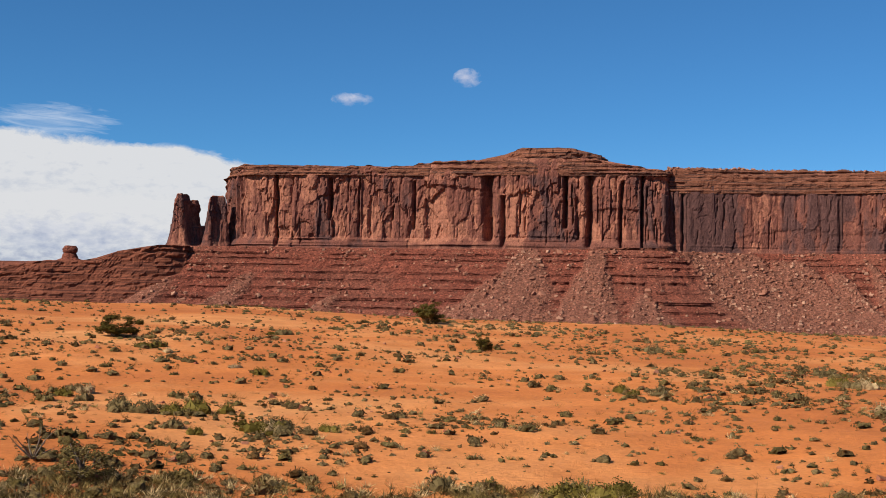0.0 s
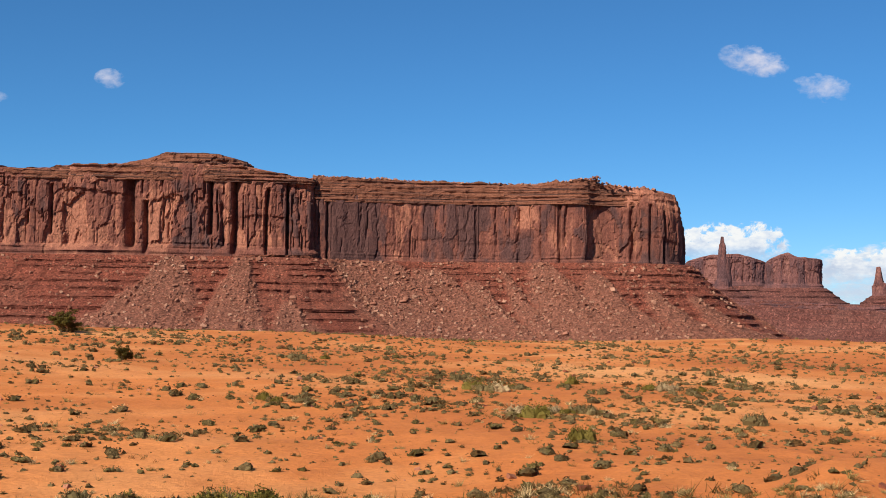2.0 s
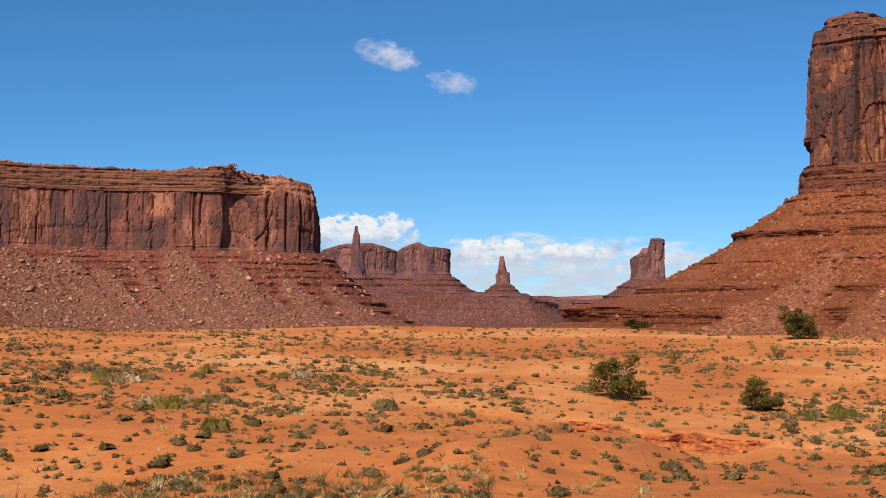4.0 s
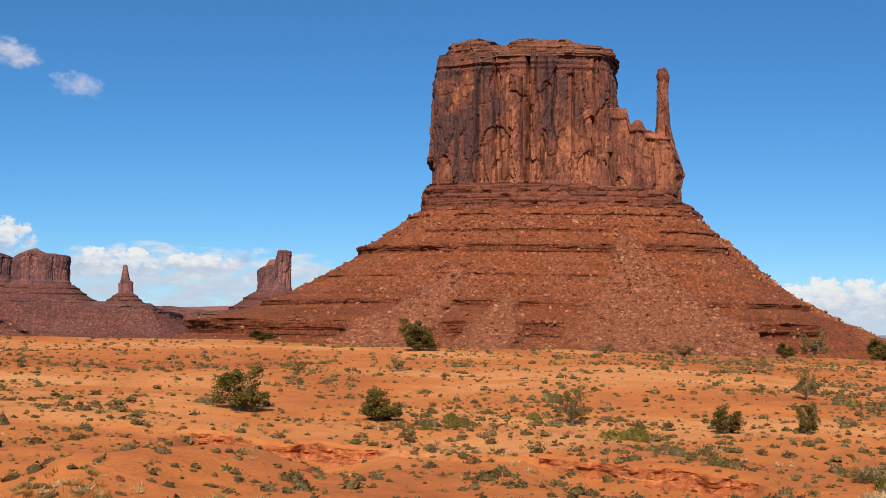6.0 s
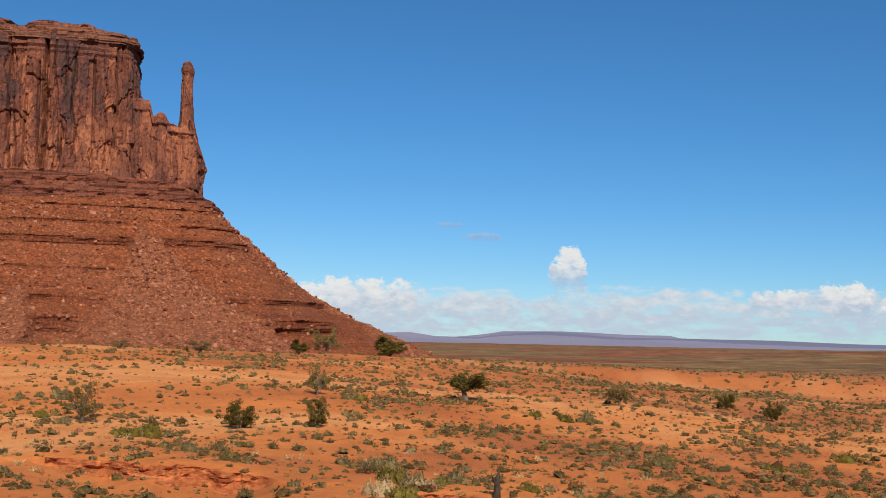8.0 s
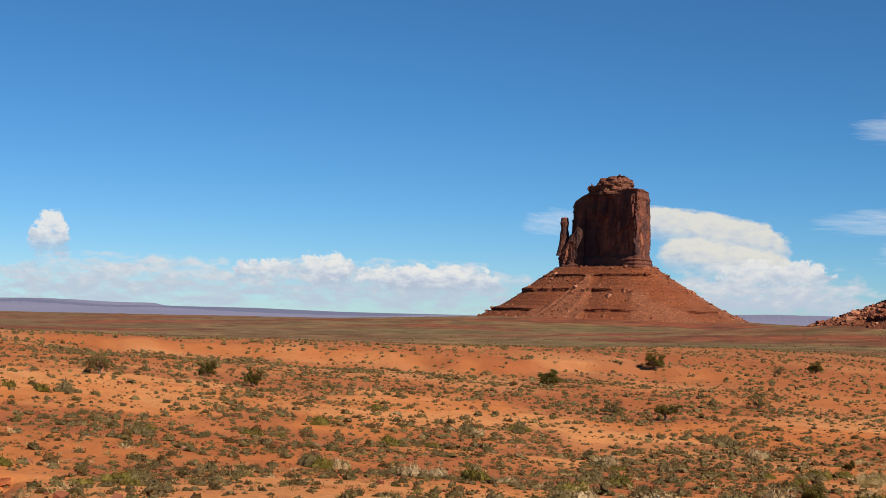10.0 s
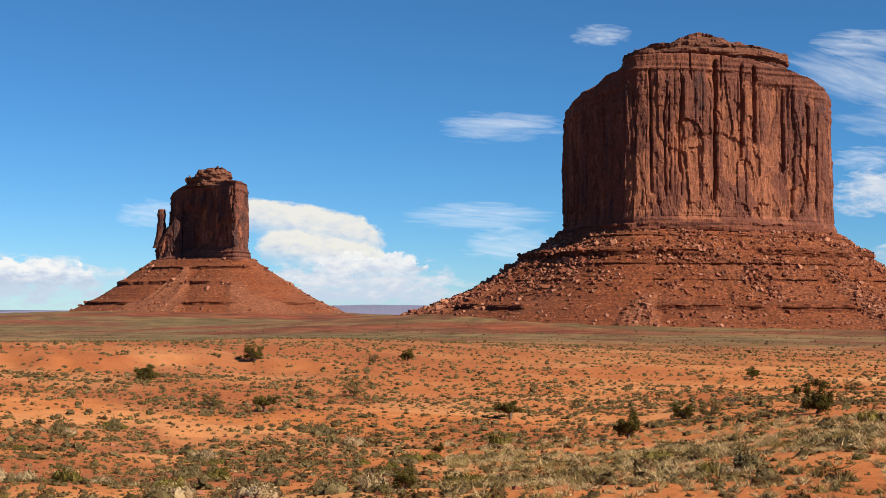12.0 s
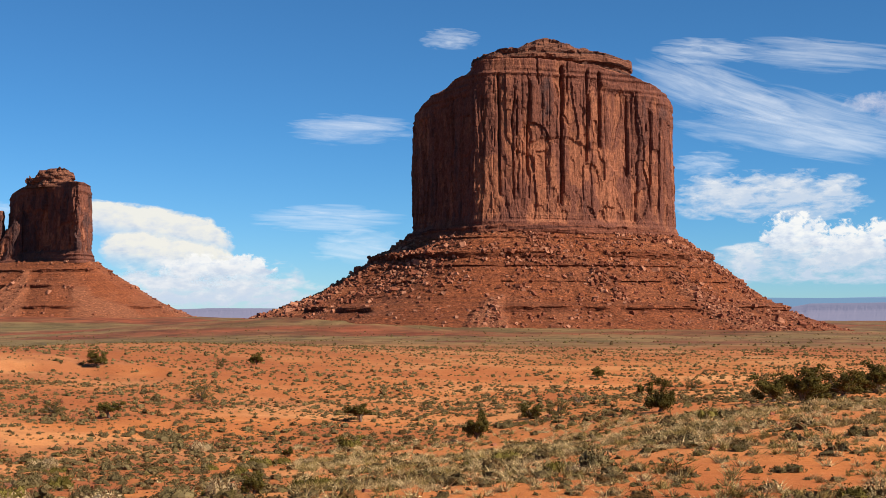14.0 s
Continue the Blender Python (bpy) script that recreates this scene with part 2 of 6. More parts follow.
def patch_leaf(name, stops, scale):
    """Leaf colours that change from plant to plant over the ground."""
    m = Nodes(name)
    geo = m.t.nodes.new("ShaderNodeNewGeometry")
    n = m.noise(m.mapped((scale, scale, 0.0)), 1.0, 3, 0.7)
    col = m.ramp(n, *stops)
    col = m.mix(0.7, col, m.ramp(geo.outputs["Random Per Island"], (0.0, 0.55), (1.0, 1.5)), "MULTIPLY")
    # dark flecks in the colour imitate shaded gaps between leaves; also drives the bump
    twig = m.noise(m.mapped((11, 11, 11)), 1.0, 5, 0.75)
    col = m.mix(0.85, col, m.ramp(twig, (0.36, 0.35), (0.62, 1.45)), "MULTIPLY")
    m.bsdf.inputs["Specular IOR Level"].default_value = 0.03
    return m.finish(col, 0.9, twig, 1.0, 0.15)


SAGE = leaf_mat("sagebrush_leaf", (0.078, 0.054, 0.022), (0.125, 0.088, 0.038), (0.20, 0.145, 0.070))
GREEN = leaf_mat("rabbitbrush_leaf", (0.066, 0.048, 0.010), (0.108, 0.080, 0.017), (0.175, 0.130, 0.034))
DRY = leaf_mat("dry_brush_leaf", (0.18, 0.105, 0.052), (0.28, 0.185, 0.095), (0.44, 0.32, 0.18))
JUNIPER = leaf_mat("juniper_leaf", (0.050, 0.038, 0.010), (0.080, 0.060, 0.014), (0.125, 0.092, 0.022))
JUNIPER_GREY = leaf_mat("thin_juniper_leaf", (0.080, 0.056, 0.020), (0.125, 0.090, 0.030), (0.185, 0.135, 0.050))
SCRUB = patch_leaf("low_scrub_leaf", ((0.28, (0.20, 0.095, 0.036)), (0.40, (0.110, 0.060, 0.022)), (0.50, (0.175, 0.122, 0.056)), (0.60, (0.125, 0.088, 0.028)), (0.72, (0.24, 0.155, 0.066))), 0.6)
GRASS = patch_leaf("dry_grass_tuft", ((0.3, (0.12, 0.060, 0.020)), (0.5, (0.15, 0.098, 0.032)), (0.7, (0.26, 0.175, 0.07))), 0.5)


STRAW = patch_leaf("pale_bunch_grass", ((0.3, (0.44, 0.26, 0.10)), (0.45, (0.70, 0.50, 0.26)), (0.56, (0.28, 0.19, 0.055)), (0.7, (0.56, 0.39, 0.17))), 0.35)


def bark():
    m = Nodes("juniper_bark")
    n = m.noise(m.mapped((14, 14, 3)), 1.0, 5)
    return m.finish(m.ramp(n, (0.3, (0.06, 0.04, 0.03)), (0.7, (0.20, 0.15, 0.11))), 0.95, n, 0.6, 0.03)


BARK = bark()


def old_bark():
    m = Nodes("dead_dark_wood")
    n = m.noise(m.mapped((14, 14, 3)), 1.0, 5)
    return m.finish(m.ramp(n, (0.3, (0.020, 0.014, 0.011)), (0.7, (0.07, 0.048, 0.036))), 0.95, n, 0.6, 0.03)


OLD_BARK = old_bark()


# ---- ground: one sheet from the viewpoint to the horizon ----
KNOT_R = np.array([1.0, 5, 12, 40, 60, 80, 110, 150, 200, 300, 500, 900, 1500, 5000])
PROFILES = {}


def profile(az, *z):
    """Ground heights below the eye along one bearing, at the distances from 40 m to 900 m."""
    PROFILES[az] = (-1.7, -1.75, -3.4, *z, -26.0, -29.0)


profile(-180, -5.0, -6.0, -7.0, -8.0, -8.0, -8.0, -9, -12, -20)
profile(-40, -5.3, -4.0, -2.6, -0.9, 1.2, 0.5, -5, -13, -21)
profile(-18.4, -5.3, -3.9, -2.5, -0.8, 1.05, 0.2, -5, -13, -21)
profile(-7, -5.4, -4.1, -2.9, -1.5, 0.2, -0.3, -6, -14, -21)
profile(0.4, -5.4, -4.2, -3.1, -1.9, -0.7, -1.3, -7, -15, -22)
profile(10, -5.4, -4.3, -3.3, -2.2, -0.95, -1.4, -7, -15, -22)
profile(18.5, -5.3, -4.5, -3.7, -2.8, -1.65, -2.0, -7, -15, -22)
profile(29, -5.2, -4.8, -4.2, -3.3, -2.1, -1.1, -5, -14, -22)
profile(38, -5.2, -5.2, -4.9, -3.9, -2.5, -1.5, -4, -13, -22)
profile(45.5, -5.2, -5.2, -5.1, -3.6, -2.2, -2.5, -6, -14, -22)
profile(52, -5.2, -5.3, -5.0, -3.9, -2.3, -2.6, -6, -14, -22)
profile(62, -5.3, -5.8, -5.5, -4.7, -3.5, -3.2, -6, -14, -22)
profile(69, -5.5, -6.2, -6.0, -5.2, -4.3, -3.7, -6, -14, -22)
profile(75, -5.7, -6.6, -6.6, -5.9, -5.1, -4.0, -7, -14, -22)
profile(86, -5.9, -7.4, -7.8, -7.4, -6.6, -4.8, -8, -14, -22)
profile(95, -6.0, -8.0, -8.8, -8.8, -7.4, -5.2, -7, -13, -21)
profile(102, -5.6, -8.2, -9.3, -9.5, -8.2, -7.2, -6.4, -12, -20)
profile(108, -5.3, -8.0, -9.3, -9.6, -9.2, -8.4, -7.8, -11.5, -19)
profile(115, -5.2, -7.2, -8.6, -9.4, -9.6, -9.2, -9.5, -12, -19)
profile(122, -5.2, -5.7, -6.5, -7.7, -9.2, -9.4, -10.5, -12.5, -19)
profile(130, -5.2, -4.9, -5.4, -6.8, -8.5, -9.0, -10, -12.5, -19)
profile(150, -5.0, -4.8, -5.2, -6.5, -8, -9, -10, -13, -20)
profile(180, -5.0, -6.0, -7.0, -8.0, -8.0, -8.0, -9, -12, -20)


def make_table():
    keys = sorted(PROFILES)
    logs = np.linspace(0, math.log(5000), 240)
    az = np.arange(-180, 181, 1.0)
    rows = np.array([np.interp(logs, np.log(KNOT_R), PROFILES[k]) for k in keys])
    tab = np.array([np.interp(az, keys, rows[:, j]) for j in range(len(logs))]).T
    for _ in range(6):
        pad = np.pad(tab, ((0, 0), (1, 1)), mode="edge")
        tab = 0.25 * pad[:, :-2] + 0.5 * pad[:, 1:-1] + 0.25 * pad[:, 2:]
    for _ in range(4):
        pad = np.pad(tab, ((1, 1), (0, 0)), mode="edge")
        tab = 0.25 * pad[:-2] + 0.5 * pad[1:-1] + 0.25 * pad[2:]
    return logs, tab


LOGS, TABLE = make_table()


def bank_line(az):
    """How far off the cut bank of the wash stands on a bearing, and how tall it is there."""
    jag = 2.2 * fbm(az / 2.2, az * 0, 0, 2, 21) + 0.9 * fbm(az / 0.9, az * 0 + 1.5, 0, 3, 22)
    rb = np.interp(az, [30, 36, 39.5, 46, 51, 59, 66, 72], [70, 66, 63, 60.5, 58, 54, 51, 50]) + jag
    on = np.interp(az, [35.5, 37, 43, 45, 50.5, 52, 59, 61, 66, 68, 71, 72.5], [0, 0.9, 0.9, 0.25, 0.2, 0.8, 0.9, 0.12, 0.1, 0.9, 0.9, 0]) * (0.75 + 0.35 * fbm(az / 1.2, az * 0 + 4, 0, 3, 8))
    return rb, on


def ground_z(x, y):
    x, y = np.asarray(x, float), np.asarray(y, float)
    r = np.clip(np.hypot(x, y), 1.0, 4999.0)
    az = np.degrees(np.arctan2(x, y))
    fa = np.clip(az + 180, 0, 359.999)
    fr = np.log(r) / LOGS[-1] * (len(LOGS) - 1)
    ia, ir = fa.astype(int), np.minimum(fr.astype(int), len(LOGS) - 2)
    u, v = fa - ia, fr - ir
    z = (TABLE[ia, ir] * (1 - u) + TABLE[ia + 1, ir] * u) * (1 - v) + (TABLE[ia, ir + 1] * (1 - u) + TABLE[ia + 1, ir + 1] * u) * v
    # hummocks and drifts
    near = smooth(8, 30, r)
    z = z + near * (0.55 * fbm(x / 22, y / 22, 0, 4, 5) + 0.16 * fbm(x / 3.5, y / 3.5, 0, 3, 9)) * (1 + smooth(200, 900, r) * 2)
    # wash with a cut bank on its far side
    rb, on = bank_line(az)
    cut = smooth(rb - 14, rb - 4, r) * (1 - smooth(rb - 0.22, rb + 0.05, r))
    z = z - on * cut * 0.95 + on * 0.25 * smooth(rb, rb + 1, r) * (1 - smooth(rb + 2, rb + 14, r))
    # bare sand spur in front of the wash
    d = (r - (43 + (az - 31) * 1.1)) / 5.0
    z = z + 0.85 * np.exp(-d * d) * smooth(28, 32, az) * (1 - smooth(38.5, 43, az))
    # eroded red bank under the far crest
    rb2 = 178 + 14 * fbm(az / 4.0, az * 0, 0, 2, 33)
    on2 = smooth(70, 76, az) * (1 - smooth(99, 104, az))
    z = z - on2 * 1.3 * smooth(rb2 - 45, rb2 - 6, r) * (1 - smooth(rb2 - 2.5, rb2 + 2.5, r))
    gul = np.abs(vnoise(az / 1.7 + r / 90, r / 60, 0, 41))
    z = z - on2 * 0.3 * (1 - smooth(0.0, 0.35, gul)) * smooth(rb2 - 20, rb2 - 4, r) * (1 - smooth(rb2 + 4, rb2 + 20, r))
    # gentle aprons that rise to the feet of the buttes
    for b_az, b_r, lift, wide in ((96.6, 2500, 24.0, 420.0), (117.6, 1400, 9.0, 320.0), (107.8, 1350, 14.0, 140.0)):
        cx, cy, _ = polar(b_az, b_r)
        z = z + lift * np.exp(-((x - cx) ** 2 + (y - cy) ** 2) / (2 * wide * wide))
    return z + EYE


def stain(me, name, values):
    """A tone of the rock itself, point by point."""
    me.attributes.new(name, "FLOAT", "POINT").data.foreach_set("value", np.asarray(values, np.float32).ravel())


def cover(x, y):
    """How thickly low scrub grows at a place, 0 to 1."""
    r, az = np.hypot(x, y), np.degrees(np.arctan2(x, y))
    patch = smooth(-0.25, 0.35, fbm(x / 13, y / 13, 0, 4, 61))
    d = np.interp(az, [-30, 20, 34, 40, 46, 52, 62, 74, 95, 108, 118, 140], [0.72, 0.72, 0.60, 0.44, 0.44, 0.56, 0.74, 0.96, 0.98, 0.84, 0.66, 0.66])
    d = d * (0.35 + 0.9 * patch)
    d = d * (1 - 0.85 * smooth(28, 32, az) * (1 - smooth(40, 44, az)) * np.exp(-((r - (44 + (az - 31) * 1.1)) / 6) ** 2))
    d = np.maximum(d, 0.82 * smooth(95, 135, r) * smooth(62, 72, az))
    d = d * (1 - 0.45 * smooth(75, 120, r) * (1 - smooth(30, 45, az)))
    d = d + 0.5 * smooth(33, 35, r) * (1 - smooth(40, 43, r)) * (az < 33)
    return np.clip(d, 0, 1)


def build_ground():
    az = np.concatenate([np.arange(-180, -24, 2.0), np.arange(-24, 138, 0.32), np.arange(138, 180, 2.0)])
    r = np.concatenate([[0.002], np.geomspace(1.2, 28, 24)[:-1], np.sort(np.concatenate([np.geomspace(28, 330, 195)[:-1], np.arange(47.05, 68, 0.28)])), np.geomspace(330, 4950, 90)])
    A, R = np.meshgrid(np.radians(az), r)
    x, y = R * np.sin(A), R * np.cos(A)
    z = ground_z(x, y)
    v = np.stack([x, y, z], -1).reshape(-1, 3)
    ob = new("ground", mesh_from("ground", v, grid_faces(len(az), len(r), True)[:, ::-1], True))
    stain(ob.data, "soil", (cover(x, y) * np.interp(np.degrees(A), [30, 75, 104, 118, 124], [0.66, 1.0, 1.0, 0.75, 0.5])).ravel())
    ob.data.materials.append(SAND)
    return tagged(ob, "orange desert sand with hummocks, a dry wash and a far scrub plain", "ground", kind="structure")


build_ground()


def bank_earth():
    """Crumbling red earth in level layers."""
    m = Nodes("cut_red_earth")
    layer = m.noise(m.mapped((0.5, 0.5, 9.0)), 1.0, 5, 0.65, 0.4)
    clod = m.noise(m.mapped((3.5, 3.5, 5.0)), 1.0, 6, 0.72)
    c = m.ramp(layer, (0.36, (0.30, 0.082, 0.030)), (0.52, (0.42, 0.125, 0.044)), (0.66, (0.52, 0.175, 0.062)))
    c = m.mix(0.75, c, m.ramp(clod, (0.34, 0.4), (0.66, 1.3)), "MULTIPLY")
    return m.finish(c, 0.96, m.math("ADD", clod, m.math("MULTIPLY", layer, 0.5)), 1.0, 0.12)


def wash_bank(a0, a1):
    """The broken upright face of the wash's bank, with a crumbling lip and a foot of fallen earth."""
    az = np.arange(a0, a1, 0.09)
    rb, on = bank_line(az)
    x, y = np.sin(np.radians(az)), np.cos(np.radians(az))
    lip, toe = ground_z(x * (rb + 0.35), y * (rb + 0.35)), ground_z(x * (rb - 0.75), y * (rb - 0.75))
    rows = 16
    v = np.linspace(0, 1, rows)[:, None]
    z = toe - 0.06 + (lip - toe + 0.09) * v
    s = np.radians(az) * 56
    r = rb - 0.62 + 0.42 * smooth(0.0, 0.45, v)
    r = r + 0.30 * fbm(s / 0.8, v * 1.2, 0, 3, 301) + 0.08 * np.round(2 * vnoise(s / 0.35, z / 0.16, 0, 302)) + 0.35 * np.minimum(0, fbm(s / 2.5, s * 0, 0, 2, 303)) * (1 - v)
    back = np.stack([x * (rb + 0.5), y * (rb + 0.5), ground_z(x * (rb + 0.5), y * (rb + 0.5)) - 0.12], -1)[None]
    g = np.concatenate([np.stack([x * r, y * r, z + 0 * r], -1), back])
    ob = new("wash_bank", mesh_from("wash_bank", g.reshape(-1, 3), grid_faces(len(az), rows + 1)))
    ob.data.materials.append(EARTH)
    return tagged(ob, "crumbling cut bank of red earth along the dry wash", "bank", kind="structure")


EARTH = bank_earth()
wash_bank(36.4, 44.4)
wash_bank(51.2, 60.4)
wash_bank(66.8, 72.0)


# ---- buttes and mesas ----
def ring(poly, step, cuts=2):
    p = np.asarray(poly, float)
    for _ in range(cuts):
        q = np.roll(p, -1, 0)
        p = np.stack([p * 0.78 + q * 0.22, p * 0.22 + q * 0.78], 1).reshape(-1, 2)
    q = np.vstack([p, p[:1]])
    s = np.concatenate([[0], np.cumsum(np.hypot(*np.diff(q, axis=0).T))])
    n = int(s[-1] / step)
    t = np.linspace(0, s[-1], n, endpoint=False)
    P = np.stack([np.interp(t, s, q[:, 0]), np.interp(t, s, q[:, 1])], 1)
    d = np.roll(P, -2, 0) - np.roll(P, 2, 0)
    N = np.stack([d[:, 1], -d[:, 0]], 1)
    k = max(2, int(6 / step))
    for _ in range(3):
        N = sum(np.roll(N, j, 0) for j in range(-k, k + 1))
    N /= np.hypot(*N.T)[:, None]
    area = 0.5 * np.sum(q[:-1, 0] * q[1:, 1] - q[1:, 0] * q[:-1, 1])
    N = N if area > 0 else -N
    # the sides turned away need fewer points
    keep = (np.sum(N * P, 1) / np.hypot(*P.T) < 0.3) | (np.arange(n) % 3 == 0)
    return P[keep], t[keep], N[keep]


def upright(poly):
    """The outline anticlockwise, so that normals point out."""
    p = np.asarray(poly, float)
    q = np.roll(p, -1, 0)
    return p if np.sum(p[:, 0] * q[:, 1] - q[:, 0] * p[:, 1]) > 0 else p[::-1]


WALL = ((0, 5.0), (0.05, 4.6), (0.06, 3.4), (0.11, 3.0), (0.12, 1.6), (0.16, 1.2), (0.17, 0.0), (0.86, -0.3), (0.87, -1.0), (0.92, -1.2), (0.93, -2.2), (1.0, -2.8))


def slabs(S, Z, wide, tall, seed):
    """Joint blocks of a rock face: three random numbers for each block, the place within it and the way to its edge."""
    u = S / wide + 0.30 * fbm(S / wide * 0.8, Z / tall * 0.8, 0, 2, seed + 50)
    v = Z / tall + 0.35 * fbm(S / wide * 0.9, Z / tall * 0.6, 0, 3, seed + 51)
    iu, iv = np.floor(u), np.floor(v)
    best, second = np.full(u.shape, 9.0), np.full(u.shape, 9.0)
    ci, cj, pu, pv = iu.copy(), iv.copy(), u * 0, v * 0
    for du in (-1, 0, 1):
        for dv in (-1, 0, 1):
            a, b = iu + du, iv + dv
            k = np.full(u.shape, seed * 7 + 1)
            x, y = u - (a + 0.1 + 0.8 * hash3(a, b, k)), v - (b + 0.1 + 0.8 * hash3(a, b, k + 1))
            d = np.maximum(np.abs(x), np.abs(y) * 0.8) + 0.18 * (np.abs(x) + np.abs(y))
            near = d < best
            second = np.where(near, best, np.minimum(second, d))
            best = np.where(near, d, best)
            ci, cj, pu, pv = np.where(near, a, ci), np.where(near, b, cj), np.where(near, x, pu), np.where(near, y, pv)
    k = np.full(u.shape, seed * 7 + 3)
    return hash3(ci, cj, k), hash3(ci, cj, k + 1), hash3(ci, cj, k + 2), pu, pv, second - best


def cliff_mesh(poly, base, top, step, seed, relief=1.0, shape=WALL, crown=2.0, ledge=0.12, rise=None, panel=52, pale=0.0, block=0.0, cracks=(), chunk=2.2, warm=0.0, patches=(), arches=1.0, vary=1.0):
    """A wall of jointed sandstone round the outline. top(x, y) gives its rim's height; base a number."""
    rng = np.random.default_rng(seed)
    P, s, N = ring(upright(poly), step)
    n, total = len(s), s[-1] + step
    rim = top(P[:, 0], P[:, 1]) + block * np.round(2.4 * vnoise(s / 13, s * 0, 0, seed + 21) + 1.0 * vnoise(s / 5, s * 0, 0, seed + 22))
    rows = max(12, int((rim.max() - base) / (step * (rise or 1.15))))
    V = np.linspace(0, 1, rows)[:, None]
    S = s[None, :]
    Z = base + V * (rim[None, :] - base)
    tall = float(rim.mean() - base)
    off = np.interp(V, [a for a, _ in shape], [b for _, b in shape]) * relief + 0 * S
    body = smooth(ledge, ledge + 0.06, V) * (1 - 0.75 * smooth(0.86, 0.93, V))
    off = off + relief * (7.0 * fbm(S / 55, V * 0.5, 0, 3, seed) + 2.0 * fbm(S / 20, V * 1.1, 0, 3, seed + 1) * (0.4 + 0.6 * body))
    tone = 0.40 + warm + pale * smooth(0.74, 0.9, V) + 0.25 * fbm(S / 40, V * 1.5, 0, 3, seed + 31)
    # upright joints between the great panels
    for width, depth, tint in ((panel, 4.2, 0.12), (panel * 0.40, 1.6, 0.12)):
        w = rng.uniform(0.45, 1.6, int(total / width) + 2) * width
        edge = np.concatenate([[0], np.cumsum(w * total / w.sum())])
        wob = 0.08 * width * fbm(Z / 25, S * 0 + seed, 0, 3, seed + 7)
        k = np.clip(np.searchsorted(edge, np.clip(S + wob, 0, total - 0.01), side="right") - 1, 0, len(w) - 1)
        q = (S + wob - (edge[k] + edge[k + 1]) / 2) / (edge[k + 1] - edge[k]) * 2
        roof = rng.uniform(0.3, 1.25, len(w))[k] - rng.choice([0.0, 0.015, 0.05, 0.09], len(w))[k] * q * q + 0.012 * fbm(S / 7, S * 0 + width, 0, 3, seed + 2) + rng.uniform(-0.06, 0.06, len(w))[k] * q
        deep = rng.uniform(-0.35, 1.0, len(w))[k]
        under = (1 - smooth(roof - 0.012, roof + 0.012, V)) * body
        tone = tone + vary * tint * under * (deep - 0.3) * 2
        off = off - relief * depth * deep * under
        joint = np.exp(-((1 - np.abs(q)) * (edge[k + 1] - edge[k]) / 2 / (step * 0.9)) ** 2) * (hash3(k * 0 + np.floor(V * 5), k, k * 0 + seed) > 0.35)
        off = off - relief * (1.2 + 0.03 * width) * joint * body
    # blocks that have come away, great and small, each with a tone and a tilt of its own
    for width, high, depth, tint in ((panel * 0.42, panel * 1.15, 2.6, 0.30), (panel * 0.17, panel * 0.50, 1.7, 0.26), (panel * 0.075, panel * 0.17, 0.8, 0.16)):
        a, b, c, pu, pv, away = slabs(S, Z, width, high, seed + int(width))
        out = depth * (np.where(a > 0.62, 1.3 * (a - 0.62) / 0.38 + 0.35, 0.5 * (a - 0.3)) + (b - 0.5) * pu * 1.6 + (c - 0.35) * pv * 1.0)
        off = off - relief * out * body
        off = off - relief * 0.35 * depth * (1 - smooth(0.0, 0.07, away)) * (b > 0.5) * body
        tone = tone + vary * tint * (0.75 * (c - 0.5) + 0.5 * (a > 0.75) - 0.10) * (0.35 + 0.65 * body)
    # arched hollows under overhanging roofs
    for _ in range(int(arches * total / panel) if ledge < 0.5 and tall > 40 else 0):
        at, wide, deep = rng.uniform(0, total), rng.uniform(0.10, 0.34) * panel, rng.uniform(1.0, 4.0)
        crest, high = base + tall * rng.uniform(0.3, 0.86), wide * rng.uniform(0.9, 1.9)
        j = np.where(np.abs(s - at) < wide * 1.2)[0]
        if not len(j):
            continue
        y = (Z[:, j] - (crest - high)) / high
        q = np.abs(S[:, j] - at) / wide + 0.10 * fbm(Z[:, j] / 6, S[:, j] / 6, 0, 2, seed + 41)
        inside = (q < np.sqrt(np.clip(1 - np.clip(y, 0, 1) ** 2, 0, 1))) * (y < 1) * smooth(-1.6, 0.4, y)
        off[:, j] = off[:, j] - relief * deep * inside
        tone[:, j] = tone[:, j] + 0.22 * inside * (deep > 1.8) - 0.08 * inside
    for _ in range(int(total / 16) if ledge < 0.8 else 0):
        at, wide, deep = rng.uniform(0, total), rng.uniform(0.45, 0.9) * max(1, step / 1.4), rng.uniform(1.5, 6.0)
        lo, hi = sorted(rng.uniform(0.1, 1.0, 2))
        j = np.where(np.abs(s - at) < 4 * wide + 6)[0]
        line = at + 5.0 * fbm(V * 5, V * 0 + at, 0, 3, seed)
        g = np.exp(-((S[:, j] - line) / wide) ** 2) * smooth(lo - 0.08, lo, V) * (1 - smooth(hi, hi + 0.05, V))
        off[:, j] = off[:, j] - relief * deep * g
    for where, wide, deep, lo, hi in cracks:
        at = s[np.argmin(np.hypot(P[:, 0] - where[0], P[:, 1] - where[1]))]
        line = at + 2.6 * fbm(V * 5, V * 0 + at, 0, 3, seed + 3)
        off = off - relief * deep * np.exp(-((S - line) / wide) ** 2) * smooth(lo - 0.05, lo, V) * (1 - smooth(hi, hi + 0.03, V))
